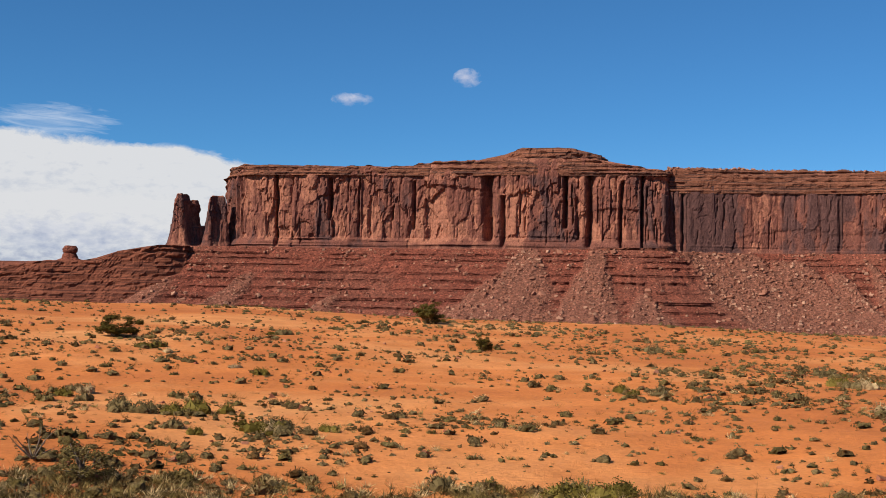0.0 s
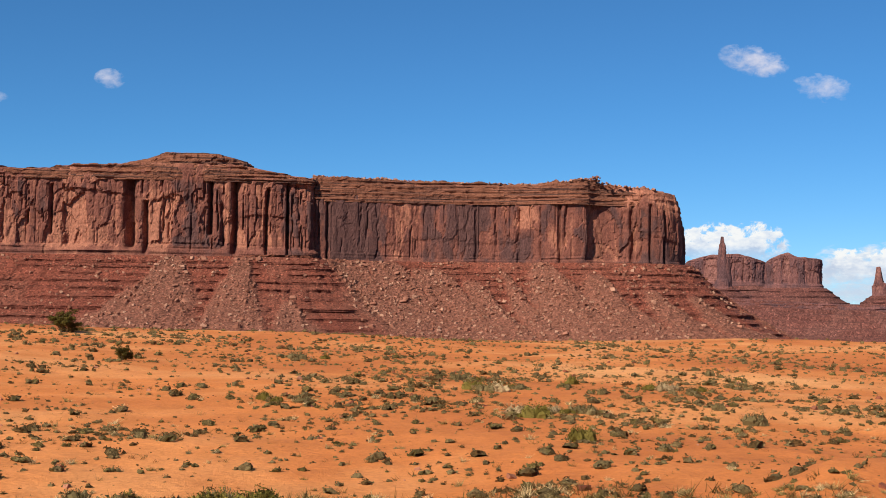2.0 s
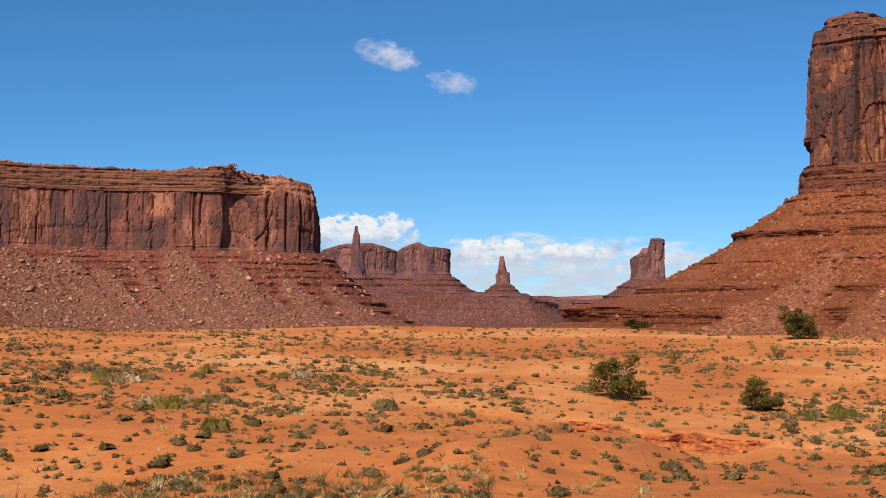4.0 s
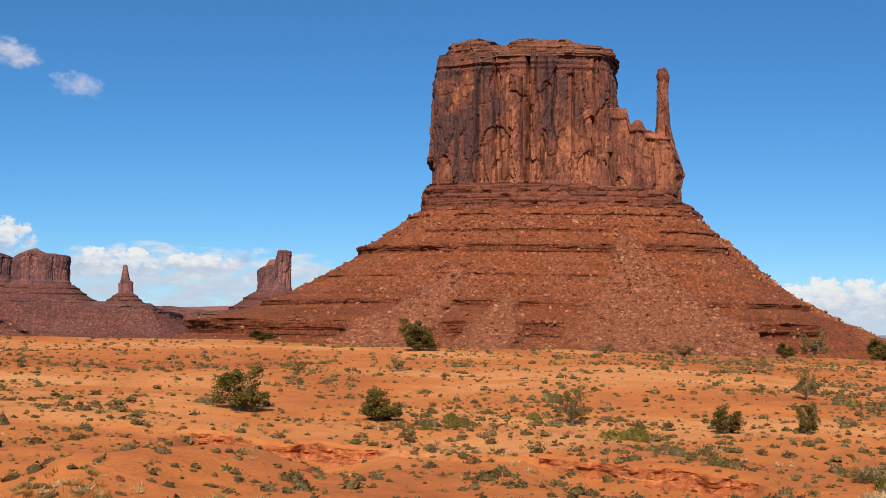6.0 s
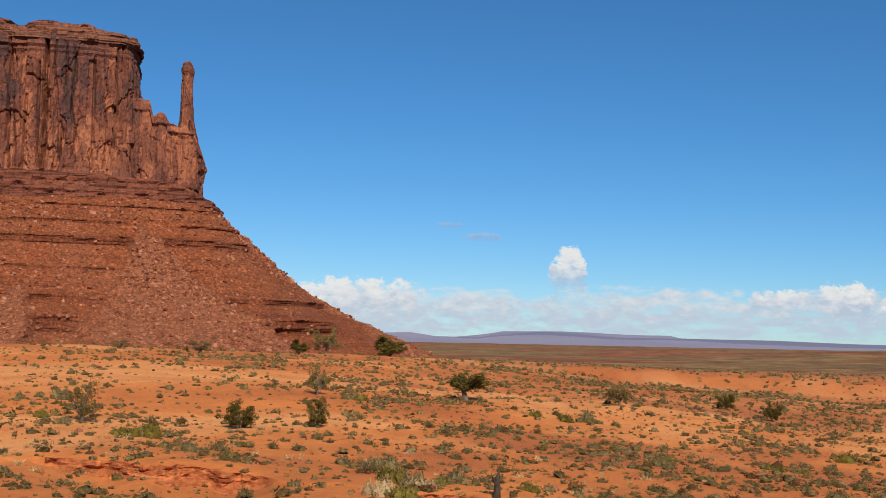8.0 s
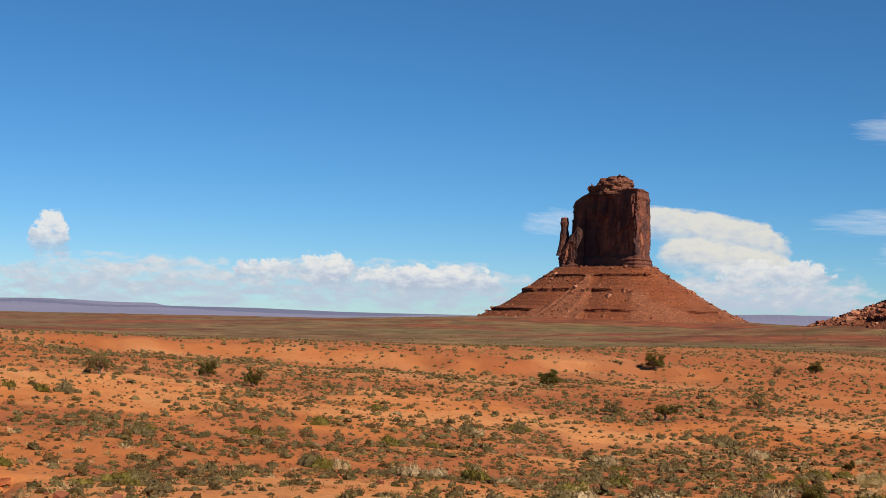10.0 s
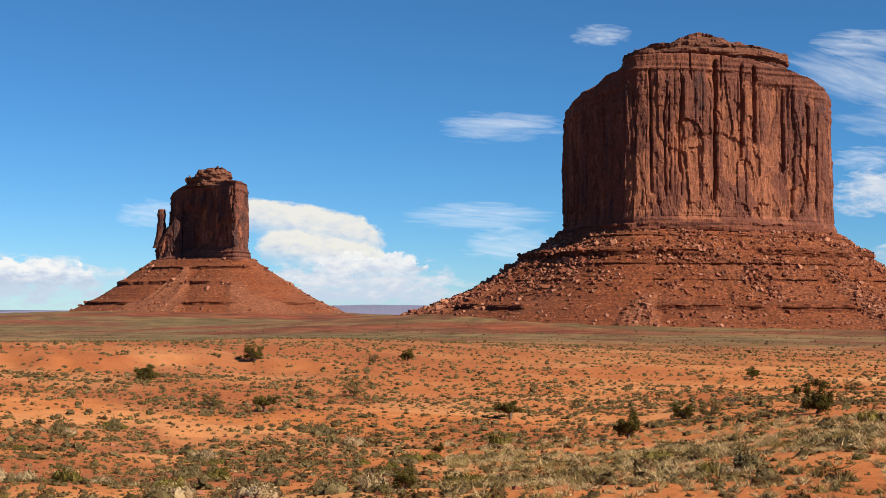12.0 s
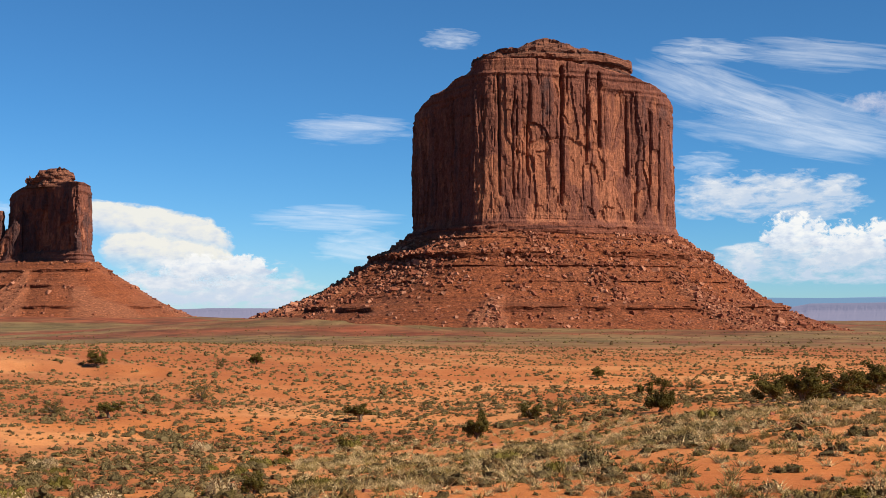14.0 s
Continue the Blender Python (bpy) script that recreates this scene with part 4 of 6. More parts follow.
def twin_mitten():
    st = Site(96.6, 2500)
    at = st.base()
    own = thing("butte", at, "distant sandstone butte with a short thumb, its near wall in shade", "butte")
    H = lambda el: height(el, 2500)
    base = H(2.0)
    add_cliff(own, at, "cliff", ROCK, "shaded jointed sandstone wall", st.plan((-60, 90), (-66, 62), (-46, 30), (50, -98), (66, -98), (84, -40), (80, 60), (20, 110)), base,
              st.rim((-70, H(4.5)), (-58, H(5.0)), (-40, H(5.2)), (0, H(5.35)), (70, H(5.25)), (90, H(5.1)), rough=2, seed=2), 2.2, 51, crown=2)
    add_cliff(own, at, "cap", CAPROCK, "blocky cap rock", st.plan((-34, 50), (-30, 0), (10, -40), (44, -40), (52, 0), (40, 60)), H(5.15),
              st.rim((-40, H(5.5)), (-16, H(5.55)), (-10, H(5.85)), (30, H(5.9)), (48, H(5.7)), rough=3, seed=3), 2.0, 52, relief=0.8, crown=0.3, ledge=0.9, block=3.0, shape=((0, 3), (0.3, 2), (0.34, -1), (0.6, -1.5), (0.66, 1.5), (1, 0)))
    add_cliff(own, at, "thumb", ROCK, "short sandstone spire", st.plan((-86, 62), (-86, 46), (-74, 40), (-68, 52), (-74, 66)), H(2.6), st.rim((-100, H(4.25)), (-60, H(4.25)), rough=0.5), 1.6, 53, relief=0.35,
              shape=((0, 24), (0.2, 16), (0.4, 7), (0.6, 2), (0.72, -2), (0.85, 2), (1, -4)), crown=1, ledge=0.0)
    add_cliff(own, at, "shoulder", ROCK, "", st.plan((-88, 90), (-90, 45), (-70, 20), (-30, 10), (-40, 90)), base, st.rim((-95, H(2.3)), (-80, H(2.8)), (-68, H(3.25)), (-58, H(3.6)), (-45, H(4.2)), rough=2), 2.0, 54, relief=0.6, crown=1)
    plan = st.plan((-90, 95), (-94, 45), (-48, -10), (44, -98), (74, -100), (94, -40), (90, 70), (20, 120))
    side = lambda N: 1.0 + 0.10 * np.clip(-(N @ st.right), 0, 1) + 0.15 * np.clip(N @ st.right, 0, 1)
    g = talus_grid(plan, base + 3, height(-0.95, 2300), 4.0, 57, 90, 1.35, 2.6, spread=side)
    slope_parts(own, at, g, TALUS, RUBBLE, 58, 1300, 10, 1.5)


def long_mesa():
    st = Site(7.0, 2000)
    at = st.base()
    own = thing("mesa", at, "long red sandstone mesa with a varnished wall over ledged shale slopes", "mesa")
    H = lambda el, r=1950: height(el, r)
    W = lambda a: 2000 * math.tan(radians(a - 7.0))
    pol = lambda *p: [polar(a, r)[:2] for a, r in p]
    base = H(2.75)
    rim = st.rim((W(-9.4), H(6.0)), (W(-9.0), H(6.45)), (W(-6), H(6.42)), (W(-2), H(6.4)), (W(0), H(6.6)), (W(3), H(6.75)), (W(6), H(6.75)), (W(7.2), H(6.6)), (W(8.4), H(6.35)), (W(9.4), H(6.25)), rough=2.0, seed=1)
    add_cliff(own, at, "cliff", ROCK_MESA, "sheer varnished sandstone wall with alcoves", pol((2, 2500), (-9, 2350), (-9.6, 2120), (-9.0, 2010), (-5, 1985), (-1, 1965), (3, 1935), (6.5, 1925), (9.3, 1930), (9.9, 1948), (9.9, 2250)), base - 4, rim, 1.9, 71, relief=1.1, crown=1.2, panel=74, pale=0.1, block=1.0, arches=1.6, warm=0.06,
              cracks=[(polar(a, r)[:2], w, d, lo, hi) for a, r, w, d, lo, hi in ((-7.2, 2000, 2.0, 12, 0.1, 0.9), (-4.9, 1984, 2.5, 12, 0.4, 0.85), (-1.3, 1966, 2.0, 9, 0.3, 0.8), (1.9, 1946, 7.0, 20, 0.15, 0.95), (2.6, 1940, 3.0, 12, 0.1, 0.6), (5.25, 1930, 3.0, 15, 0.3, 0.92), (6.3, 1927, 4.5, 18, 0.1, 0.95), (7.7, 1926, 2.5, 13, 0.1, 0.8), (8.6, 1927, 2.0, 12, 0.05, 0.9))],
              patches=[(polar(a, r)[:2], w, lo, hi, k) for a, r, w, lo, hi, k in ((-3.5, 1975, 60, 0.14, 0.5, 0.2), (0.0, 1955, 50, 0.14, 0.45, 0.15), (3.3, 1935, 34, 0.25, 0.7, 0.25), (-6.5, 1990, 30, 0.5, 0.85, -0.12), (8.5, 1927, 30, 0.3, 0.9, -0.1))])
    foot_plan = pol((-1, 2000), (3.8, 1918), (6.6, 1906), (9.35, 1904), (9.75, 1918), (9.8, 2000))
    add_cliff(own, at, "plinth", PLINTH, "thin-bedded dark red ledges under the wall", foot_plan, H(0.2), st.rim((W(-2), H(2.2)), (W(4), H(2.75)), (W(10), H(2.95)), rough=3.0, seed=9), 2.0, 79, relief=1.0, crown=0.3, ledge=0.9,
              shape=((0, 9), (0.2, 7), (0.22, 5.0), (0.4, 4.5), (0.42, 3.0), (0.6, 2.6), (0.62, 1.5), (0.8, 1.2), (0.82, 0), (1, -0.5)))
    rim2 = st.rim((W(9), H(6.30, 1975)), (W(14), H(6.25, 1975)), (W(18.5), H(6.10, 1975)), (W(20.4), H(6.30, 1975)), (W(21.25), H(6.40, 1975)), (W(21.4), H(6.15, 1975)), (W(24), H(5.85, 1975)), (W(24.8), H(5.55, 1975)), (W(25.5), H(4.90, 1975)), rough=2.5, seed=2)
    add_cliff(own, at, "wall", ROCK_MESA, "recessed flat sandstone wall with pale rim ledges", pol((16, 2600), (9.2, 2500), (9.0, 1944), (11, 1954), (14, 1972), (17, 1970), (19, 1962), (21.4, 1948), (22.0, 1978), (22.8, 1978), (24.6, 1970), (25.75, 2020), (25.6, 2400)), H(2.3, 1975), rim2, 2.0, 72, relief=0.65, crown=1.0, panel=96, pale=0.40, block=1.3, arches=1.2, warm=-0.02,
              cracks=[(polar(a, r)[:2], w, d, lo, hi) for a, r, w, d, lo, hi in ((10.3, 1950, 2.0, 12, 0.1, 0.8), (16.7, 1970, 1.8, 8, 0.1, 0.8), (18.6, 1964, 2.0, 9, 0.1, 0.7), (20.3, 1955, 2.2, 12, 0.05, 0.75), (23.4, 1975, 2.5, 14, 0.1, 0.8), (24.2, 1972, 2.2, 12, 0.1, 0.8), (25.0, 1978, 2.2, 12, 0.1, 0.75))],
              patches=[(polar(a, r)[:2], w, lo, hi, k) for a, r, w, lo, hi, k in ((13.6, 1970, 30, 0.12, 0.75, 0.28), (19.0, 1962, 26, 0.5, 0.8, 0.35), (20.3, 1955, 24, 0.1, 0.5, 0.15), (11.6, 1957, 50, 0.12, 0.7, -0.06), (16.5, 1970, 40, 0.12, 0.6, -0.06), (24.2, 1972, 50, 0.1, 0.7, -0.12))],
              shape=((0, 4.0), (0.05, 2.6), (0.10, 1.0), (0.12, 0.0), (0.76, -1.0), (0.78, -4), (0.84, -4.5), (0.86, -7), (0.92, -7.5), (0.94, -10), (1.0, -11)))
    add_cliff(own, at, "rim_ledge", CAPROCK, "thin dark beds stepping back above the wall", pol((16, 2600), (9.2, 2500), (9.0, 1944), (11, 1954), (14, 1972), (17, 1970), (19, 1962), (21.4, 1948), (22.0, 1978), (22.8, 1980), (24.4, 1976), (25.1, 2010), (25.0, 2400)), H(5.25, 1975),
              lambda x, y: np.maximum(rim2(x, y), H(5.32, 1975)), 2.0, 72, relief=0.65, crown=1.0, ledge=0.9, block=1.3, rise=0.6, chunk=1.6, shape=((0, -1.2), (0.22, -1.6), (0.24, -3.0), (0.5, -3.6), (0.52, -5.5), (0.75, -6.0), (0.77, -8.3), (1, -9)))
    add_cliff(own, at, "rim_ledge", CAPROCK, "thin dark beds stepping back above the wall", pol((2, 2500), (-9, 2350), (-9.6, 2120), (-9.0, 2010), (-5, 1985), (-1, 1965), (3, 1935), (6.5, 1925), (9.3, 1930), (9.9, 1948), (9.9, 2250)), H(6.0), rim, 2.0, 71, relief=1.1, crown=1.2, ledge=0.9, block=1.0, rise=0.6, chunk=0.9,
              shape=((0, -1.0), (0.3, -1.1), (0.32, -1.6), (0.6, -1.8), (0.62, -2.2), (1, -2.6)))
    rng = np.random.default_rng(75)
    a, back = rng.uniform(9.6, 24.4, 900), rng.uniform(6, 40, 900)
    q = np.stack([np.sin(np.radians(a)), np.cos(np.radians(a))], 1) * (np.interp(a, [9, 11, 14, 17, 19, 21.4, 24.6], [1944, 1954, 1972, 1970, 1962, 1952, 1975]) + back)[:, None]
    rim_at = np.column_stack([q, rim2(q[:, 0], q[:, 1]) + 1.0])
    v, f = strew(STONES, rim_at - at, 1.2 + 3.2 * rng.random(900) ** 3, rng)
    tagged(part("rim_rubble", mesh_from("rim_rubble", v, f), RUBBLE_GREY, own, "pale broken blocks lying along the rim"), kind="stuff")
    add_cliff(own, at, "cap", CAPROCK, "stepped cap on the rim", pol((4, 2300), (0.6, 2150), (1.4, 1990), (4, 1945), (6.6, 1940), (7.2, 1975), (6, 2250)), H(6.55), st.rim((W(0), H(6.7)), (W(2.6), H(7.0)), (W(3.4), H(7.25)), (W(5.6), H(7.2)), (W(7.2), H(6.85)), rough=1.5, seed=4), 2.2, 73, relief=0.8, crown=1.5, ledge=0.9)
    for k, (a, r, el, w) in enumerate(((-11.25, 2030, 4.85, 21), (-10.75, 2050, 4.6, 14), (-9.75, 2040, 4.8, 20), (-10.3, 2045, 3.5, 30))):
        c = polar(a, r)[:2]
        ring_pts = [c + w * (0.75 + 0.4 * math.sin(k * 7 + j * 2.3)) * np.array([math.sin(-j * 0.9), math.cos(-j * 0.9)]) for j in range(7)]
        add_cliff(own, at, "tower", ROCK_MESA, "weathered rock tower", ring_pts, H(2.7), lambda x, y, z=H(el, r): z + 2.5 * fbm(np.asarray(x) / 8, np.asarray(y) / 8, 0, 2), 1.6, 80 + k, relief=0.55, crown=2, ledge=0.0,
                  shape=((0, 26), (0.15, 16), (0.3, 10), (0.7, 0), (0.9, -3), (1, -9)))
    plan = pol((2, 2560), (-10, 2450), (-12.2, 2150), (-11.4, 1995), (-8, 1970), (-3, 1945), (3, 1905), (7, 1890), (9.7, 1886), (10.4, 1935), (11.5, 1945), (14.5, 1965), (18, 1958), (21.5, 1940), (24.8, 1960), (26.2, 2030), (25.6, 2450), (16, 2650))
    fans = [(polar(a, r)[:2], g0, w0, k) for a, r, g0, w0, k in ((3.9, 1900, 0.0, 14, 0.6), (6.7, 1890, 0.0, 10, 0.3), (8.6, 1888, 0.55, 6, 0.4), (10.9, 1938, 0.0, 34, 0.25), (12.6, 1955, 0.0, 26, 0.3), (14.4, 1964, 0.10, 26, 0.35), (16.0, 1962, 0.25, 12, 0.4), (17.6, 1958, 0.12, 4, 0.22), (19.5, 1950, 0.0, 14, 0.6), (21.4, 1942, 0.15, 12, 0.4), (23.2, 1950, 0.35, 10, 0.4), (-7.5, 1967, 0.35, 10, 0.4), (-10.5, 1985, 0.4, 8, 0.4), (-3.0, 1945, 0.6, 8, 0.5))]
    g = talus_grid(plan, base + 1, height(-0.75, 1700), 3.3, 77, 150, 1.15, 2.3, fans=fans, apart=500, ledges=((0.07, 0.03), (0.14, 0.025), (0.22, 0.03), (0.31, 0.03), (0.40, 0.035), (0.51, 0.03), (0.63, 0.045), (0.74, 0.03), (0.86, 0.03)), rough=1.1, bare=-0.30)
    slope_parts(own, at, g, TALUS_MESA, RUBBLE_GREY, 78, 13000, 90, 1.4)
    low = thing("rock_bench", np.array([*polar(-16, 2100)[:2], -20.0]), "low dark red ledged bench beside the mesa", "rock ledge")
    lat = np.array(low.location)
    add_cliff(low, lat, "bench_wall", PLINTH, "", pol((-12, 2300), (-24, 2450), (-26, 2150), (-20, 2020), (-16, 1990), (-12, 1960), (-10.5, 1975)), height(-1, 2000), lambda x, y: np.interp(np.degrees(np.arctan2(x, y)), [-26, -19, -16.6, -14.5, -13.8, -12], [H(1.5), H(1.6), H(2.0), H(2.0), H(2.45), H(2.75)]) + 2 * fbm(x / 20, y / 20, 0, 3), 2.6, 91, relief=1.0, crown=1.0, ledge=0.9, panel=150, chunk=1.8,
              shape=((0, 60), (0.18, 42), (0.2, 40), (0.4, 27), (0.42, 26), (0.58, 14), (0.6, 12), (0.8, 5), (0.84, 2), (1, 0)))
    c = polar(-15.75, 2020)[:2]
    add_cliff(low, lat, "knob", TALUS_MESA, "", [c + 10 * np.array([math.sin(-j), math.cos(-j)]) for j in range(6)], H(1.6, 2020), lambda x, y: H(2.55, 2020) + 0 * x, 1.6, 92, relief=0.4, crown=1, ledge=0.9, shape=((0, 60), (0.2, 42), (0.22, 30), (0.42, 20), (0.44, 8), (0.72, -2), (0.76, 3), (1, -2)))


def far_butte(az, r, half, base_el, top_el, foot_el, seed, label, notch=(), spire=None, toe=3.0, depth=None):
    st = Site(az, r)
    at = st.base()
    own = thing("butte", at, label, "butte", "far buttes")
    w = r * math.tan(radians(half))
    d = depth or w * 0.8
    H = lambda el: height(el, r)
    pts = [(x * w, H(e)) for x, e in notch] or [(-w, H(top_el)), (w, H(top_el))]
    add_cliff(own, at, "cliff", ROCK_FAR_HAZED, "", st.plan((-w * 0.9, d * 0.6), (-w, -d * 0.1), (-w * 0.6, -d * 0.6), (w * 0.1, -d * 0.75), (w * 0.8, -d * 0.5), (w, d * 0.1), (w * 0.6, d * 0.8)), H(base_el), st.rim(*pts, rough=2.0, seed=seed), 3.0, seed, relief=min(1.0, w / 110), crown=2)
    if spire:
        x, el, sw = spire
        add_cliff(own, at, "spire", ROCK_FAR_HAZED, "", st.plan((x - sw, 0), (x - sw * 0.6, -sw), (x + sw * 0.7, -sw), (x + sw, 0), (x, sw)), H(base_el) - 5, st.rim((x - 50, H(el)), (x + 50, H(el)), rough=1), 2.0, seed + 1, relief=0.3, shape=((0, sw * 0.7 / 0.3), (0.18, sw * 0.35 / 0.3), (0.2, sw * 0.1 / 0.3), (0.55, 0.0), (0.6, -sw * 0.15 / 0.3), (0.85, -sw * 0.28 / 0.3), (0.88, -sw * 0.45 / 0.3), (1, -sw * 0.6 / 0.3)), crown=1, ledge=0.0)
    plan = st.plan((-w, d * 0.7), (-w * 1.08, -d * 0.1), (-w * 0.65, -d * 0.7), (w * 0.1, -d * 0.85), (w * 0.85, -d * 0.6), (w * 1.1, d * 0.1), (w * 0.65, d * 0.9))
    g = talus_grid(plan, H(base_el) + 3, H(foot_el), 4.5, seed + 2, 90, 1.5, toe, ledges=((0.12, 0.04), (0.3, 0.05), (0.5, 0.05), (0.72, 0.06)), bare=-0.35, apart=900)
    add_slope(own, at, g, TALUS_FAR_HAZED)


SLOPE = ((0, 260), (0.35, 110), (0.55, 40), (0.65, 9), (0.9, 0), (1, -9))


def far_mesa(az0, az1, r, foot_el, rims, seed, rock, label, deep=140, shape=SLOPE):
    mid = (az0 + az1) / 2
    st = Site(mid, r)
    at = st.base()
    own = thing("backdrop_mesa" if rock in (FAR_HAZE, FAR_HAZE_RIDGE) else "mesa", at, label, "mesa", "far mesas", "structure" if rock in (FAR_HAZE, FAR_HAZE_RIDGE) else "")
    H = lambda el: height(el, r)
    pol = [polar(a, q)[:2] for a, q in ((az0 + 0.2, r + deep), (az0, r), (mid - (az1 - az0) * 0.2, r - 40), (mid + (az1 - az0) * 0.2, r - 20), (az1, r), (az1 - 0.2, r + deep))]
    add_cliff(own, at, "cliff", rock, "", pol, H(foot_el), lambda x, y: np.interp(np.degrees(np.arctan2(x, y)), [a for a, _ in rims], [H(e) for _, e in rims]) + 1.2 * fbm(x / 30, y / 30, 0, 3, seed), 5.0, seed, relief=0.35, crown=1.0, shape=shape, rise=0.32 if rock is TALUS_FAR_HAZED else 1.0)
    if rock is TALUS_FAR_HAZED:
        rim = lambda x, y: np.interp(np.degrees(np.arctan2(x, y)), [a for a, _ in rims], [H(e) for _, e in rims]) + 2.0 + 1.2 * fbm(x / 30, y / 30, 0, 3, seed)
        add_cliff(own, at, "cap", ROCK_FAR_HAZED, "thin cliff band along the rim", pol, H(min(e for _, e in rims)) - 8, rim, 5.0, seed, relief=0.35, crown=1.0, ledge=0.9, chunk=3.0, rise=0.32, shape=((0, 8), (0.4, 6), (0.42, 2), (0.8, 1), (0.82, -3), (1, -5)))


def rubble_mat(name, a, b, c):
    m = Nodes(name)
    geo = m.t.nodes.new("ShaderNodeNewGeometry")
    info = m.t.nodes.new("ShaderNodeObjectInfo")
    n = m.noise(m.mapped((1.5, 1.5, 1.5)), 1.0, 4)
    col = m.ramp(geo.outputs["Random Per Island"], (0.0, a), (0.6, b), (1.0, c))
    col = m.mix(0.4, col, m.ramp(n, (0.3, 0.6), (0.7, 1.2)), "MULTIPLY")
    col = m.mix(0.4, col, m.ramp(info.outputs["Random"], (0.0, 0.6), (1.0, 1.2)), "MULTIPLY")
    return m.finish(col, 0.92, n, 0.5, 0.5)


RUBBLE = rubble_mat("fallen_sandstone", (0.16, 0.046, 0.024), (0.24, 0.076, 0.040), (0.42, 0.18, 0.105))
RUBBLE_GREY = rubble_mat("fallen_pale_sandstone", (0.20, 0.072, 0.044), (0.28, 0.12, 0.078), (0.42, 0.225, 0.15))

mitten_butte()
lone_butte()
twin_mitten()
long_mesa()
far_butte(27.3, 4150, 1.9, 1.75, 3.0, 0.5, 101, "distant brown mesa with a stepped flat top", notch=((-1.0, 2.6), (-0.8, 2.85), (-0.3, 3.08), (0.3, 3.12), (0.55, 3.0), (0.85, 2.85), (1.0, 2.75)), toe=3.0)
far_butte(30.15, 3800, 1.26, 1.7, 3.0, 0.5, 103, "distant blocky sandstone mesa with sheer dark walls", notch=((-1.0, 2.8), (-0.5, 3.08), (-0.2, 3.18), (0.1, 3.0), (0.9, 2.93), (1.0, 2.85)), toe=3.0)
far_butte(27.25, 3500, 0.40, 1.75, 2.2, 0.4, 105, "sharp rock spire on a steep red cone", notch=((-1, 1.9), (-0.5, 2.1), (0.2, 2.5), (0.55, 3.2), (0.7, 2.4), (1, 2.0)), spire=(-3, 3.9, 15), toe=2.6)
far_butte(33.55, 4200, 0.33, 1.4, 2.0, 0.5, 111, "distant narrow rock pinnacle on a wide ledged cone", notch=((-1, 1.85), (-0.55, 1.9), (-0.4, 2.6), (0.15, 2.6), (0.3, 2.0), (1, 1.9)), toe=4.5)
far_butte(39.75, 3700, 0.80, 1.55, 2.8, -0.7, 121, "distant stepped sandstone butte with a tall end tower", notch=((-1.0, 2.5), (-0.3, 2.75), (0.0, 2.7), (0.16, 3.35), (0.9, 3.35), (1.0, 3.3)), toe=3.0)
STRATA = ((0, 330), (0.18, 250), (0.20, 215), (0.38, 170), (0.40, 140), (0.56, 105), (0.58, 80), (0.74, 55), (0.76, 25), (0.86, 14), (0.88, 2), (1, -4))
far_mesa(23.5, 36.0, 3350, -0.6, ((23.5, 1.45), (28, 1.25), (31, 1.08), (34.6, 1.0), (35.0, 0.75), (36.0, 0.6)), 129, TALUS_FAR_HAZED, "ledged red tableland below the distant mesas", 850, STRATA)
far_mesa(32, 47, 4450, -0.5, ((32, 0.8), (35.4, 0.9), (37, 0.72), (40, 0.95), (47, 1.1)), 131, TALUS_FAR_HAZED, "low distant tableland of layered red rock", 140, STRATA)
far_mesa(64.5, 92, 4700, -0.42, ((64.5, 0.0), (66.3, 0.06), (66.5, -0.1), (69.3, -0.12), (69.8, 0.06), (70.2, 0.16), (73, 0.2), (76, 0.1), (77.4, 0.1), (77.8, 0.0), (80, -0.02), (86, -0.12), (92, -0.12)), 141, FAR_HAZE, "hazy blue tableland along the horizon")
far_mesa(99, 110, 4700, -0.4, ((99, 0.1), (101.5, 0.12), (104, 0.18), (107, 0.15), (110, 0.1)), 151, FAR_HAZE, "hazy mauve cliffs along the horizon")
far_mesa(126.5, 142, 4500, -0.5, ((126.5, 0.1), (128.6, 0.2), (128.8, 0.33), (132, 0.36), (142, 0.4)), 161, FAR_HAZE, "hazy mauve cliffs along the horizon")
far_mesa(122, 150, 4800, -0.5, ((122, 0.52), (127, 0.58), (129, 0.52), (132, 0.6), (150, 0.5)), 171, FAR_HAZE_RIDGE, "faint blue mountain ridge on the horizon")


# ---- plants ----
def stand_on(az, el):
    """The first place along a bearing where the ground lies at that elevation from the eye."""
    r = np.geomspace(24, 900, 900)
    x, y = r * math.sin(radians(az)), r * math.cos(radians(az))
    z = ground_z(x, y)
    up = np.degrees(np.arctan2(z - EYE, r))
    k = int(np.argmax(up >= el)) if (up >= el).any() else int(np.argmax(up))
    return np.array([x[k], y[k], z[k]]), r[k]


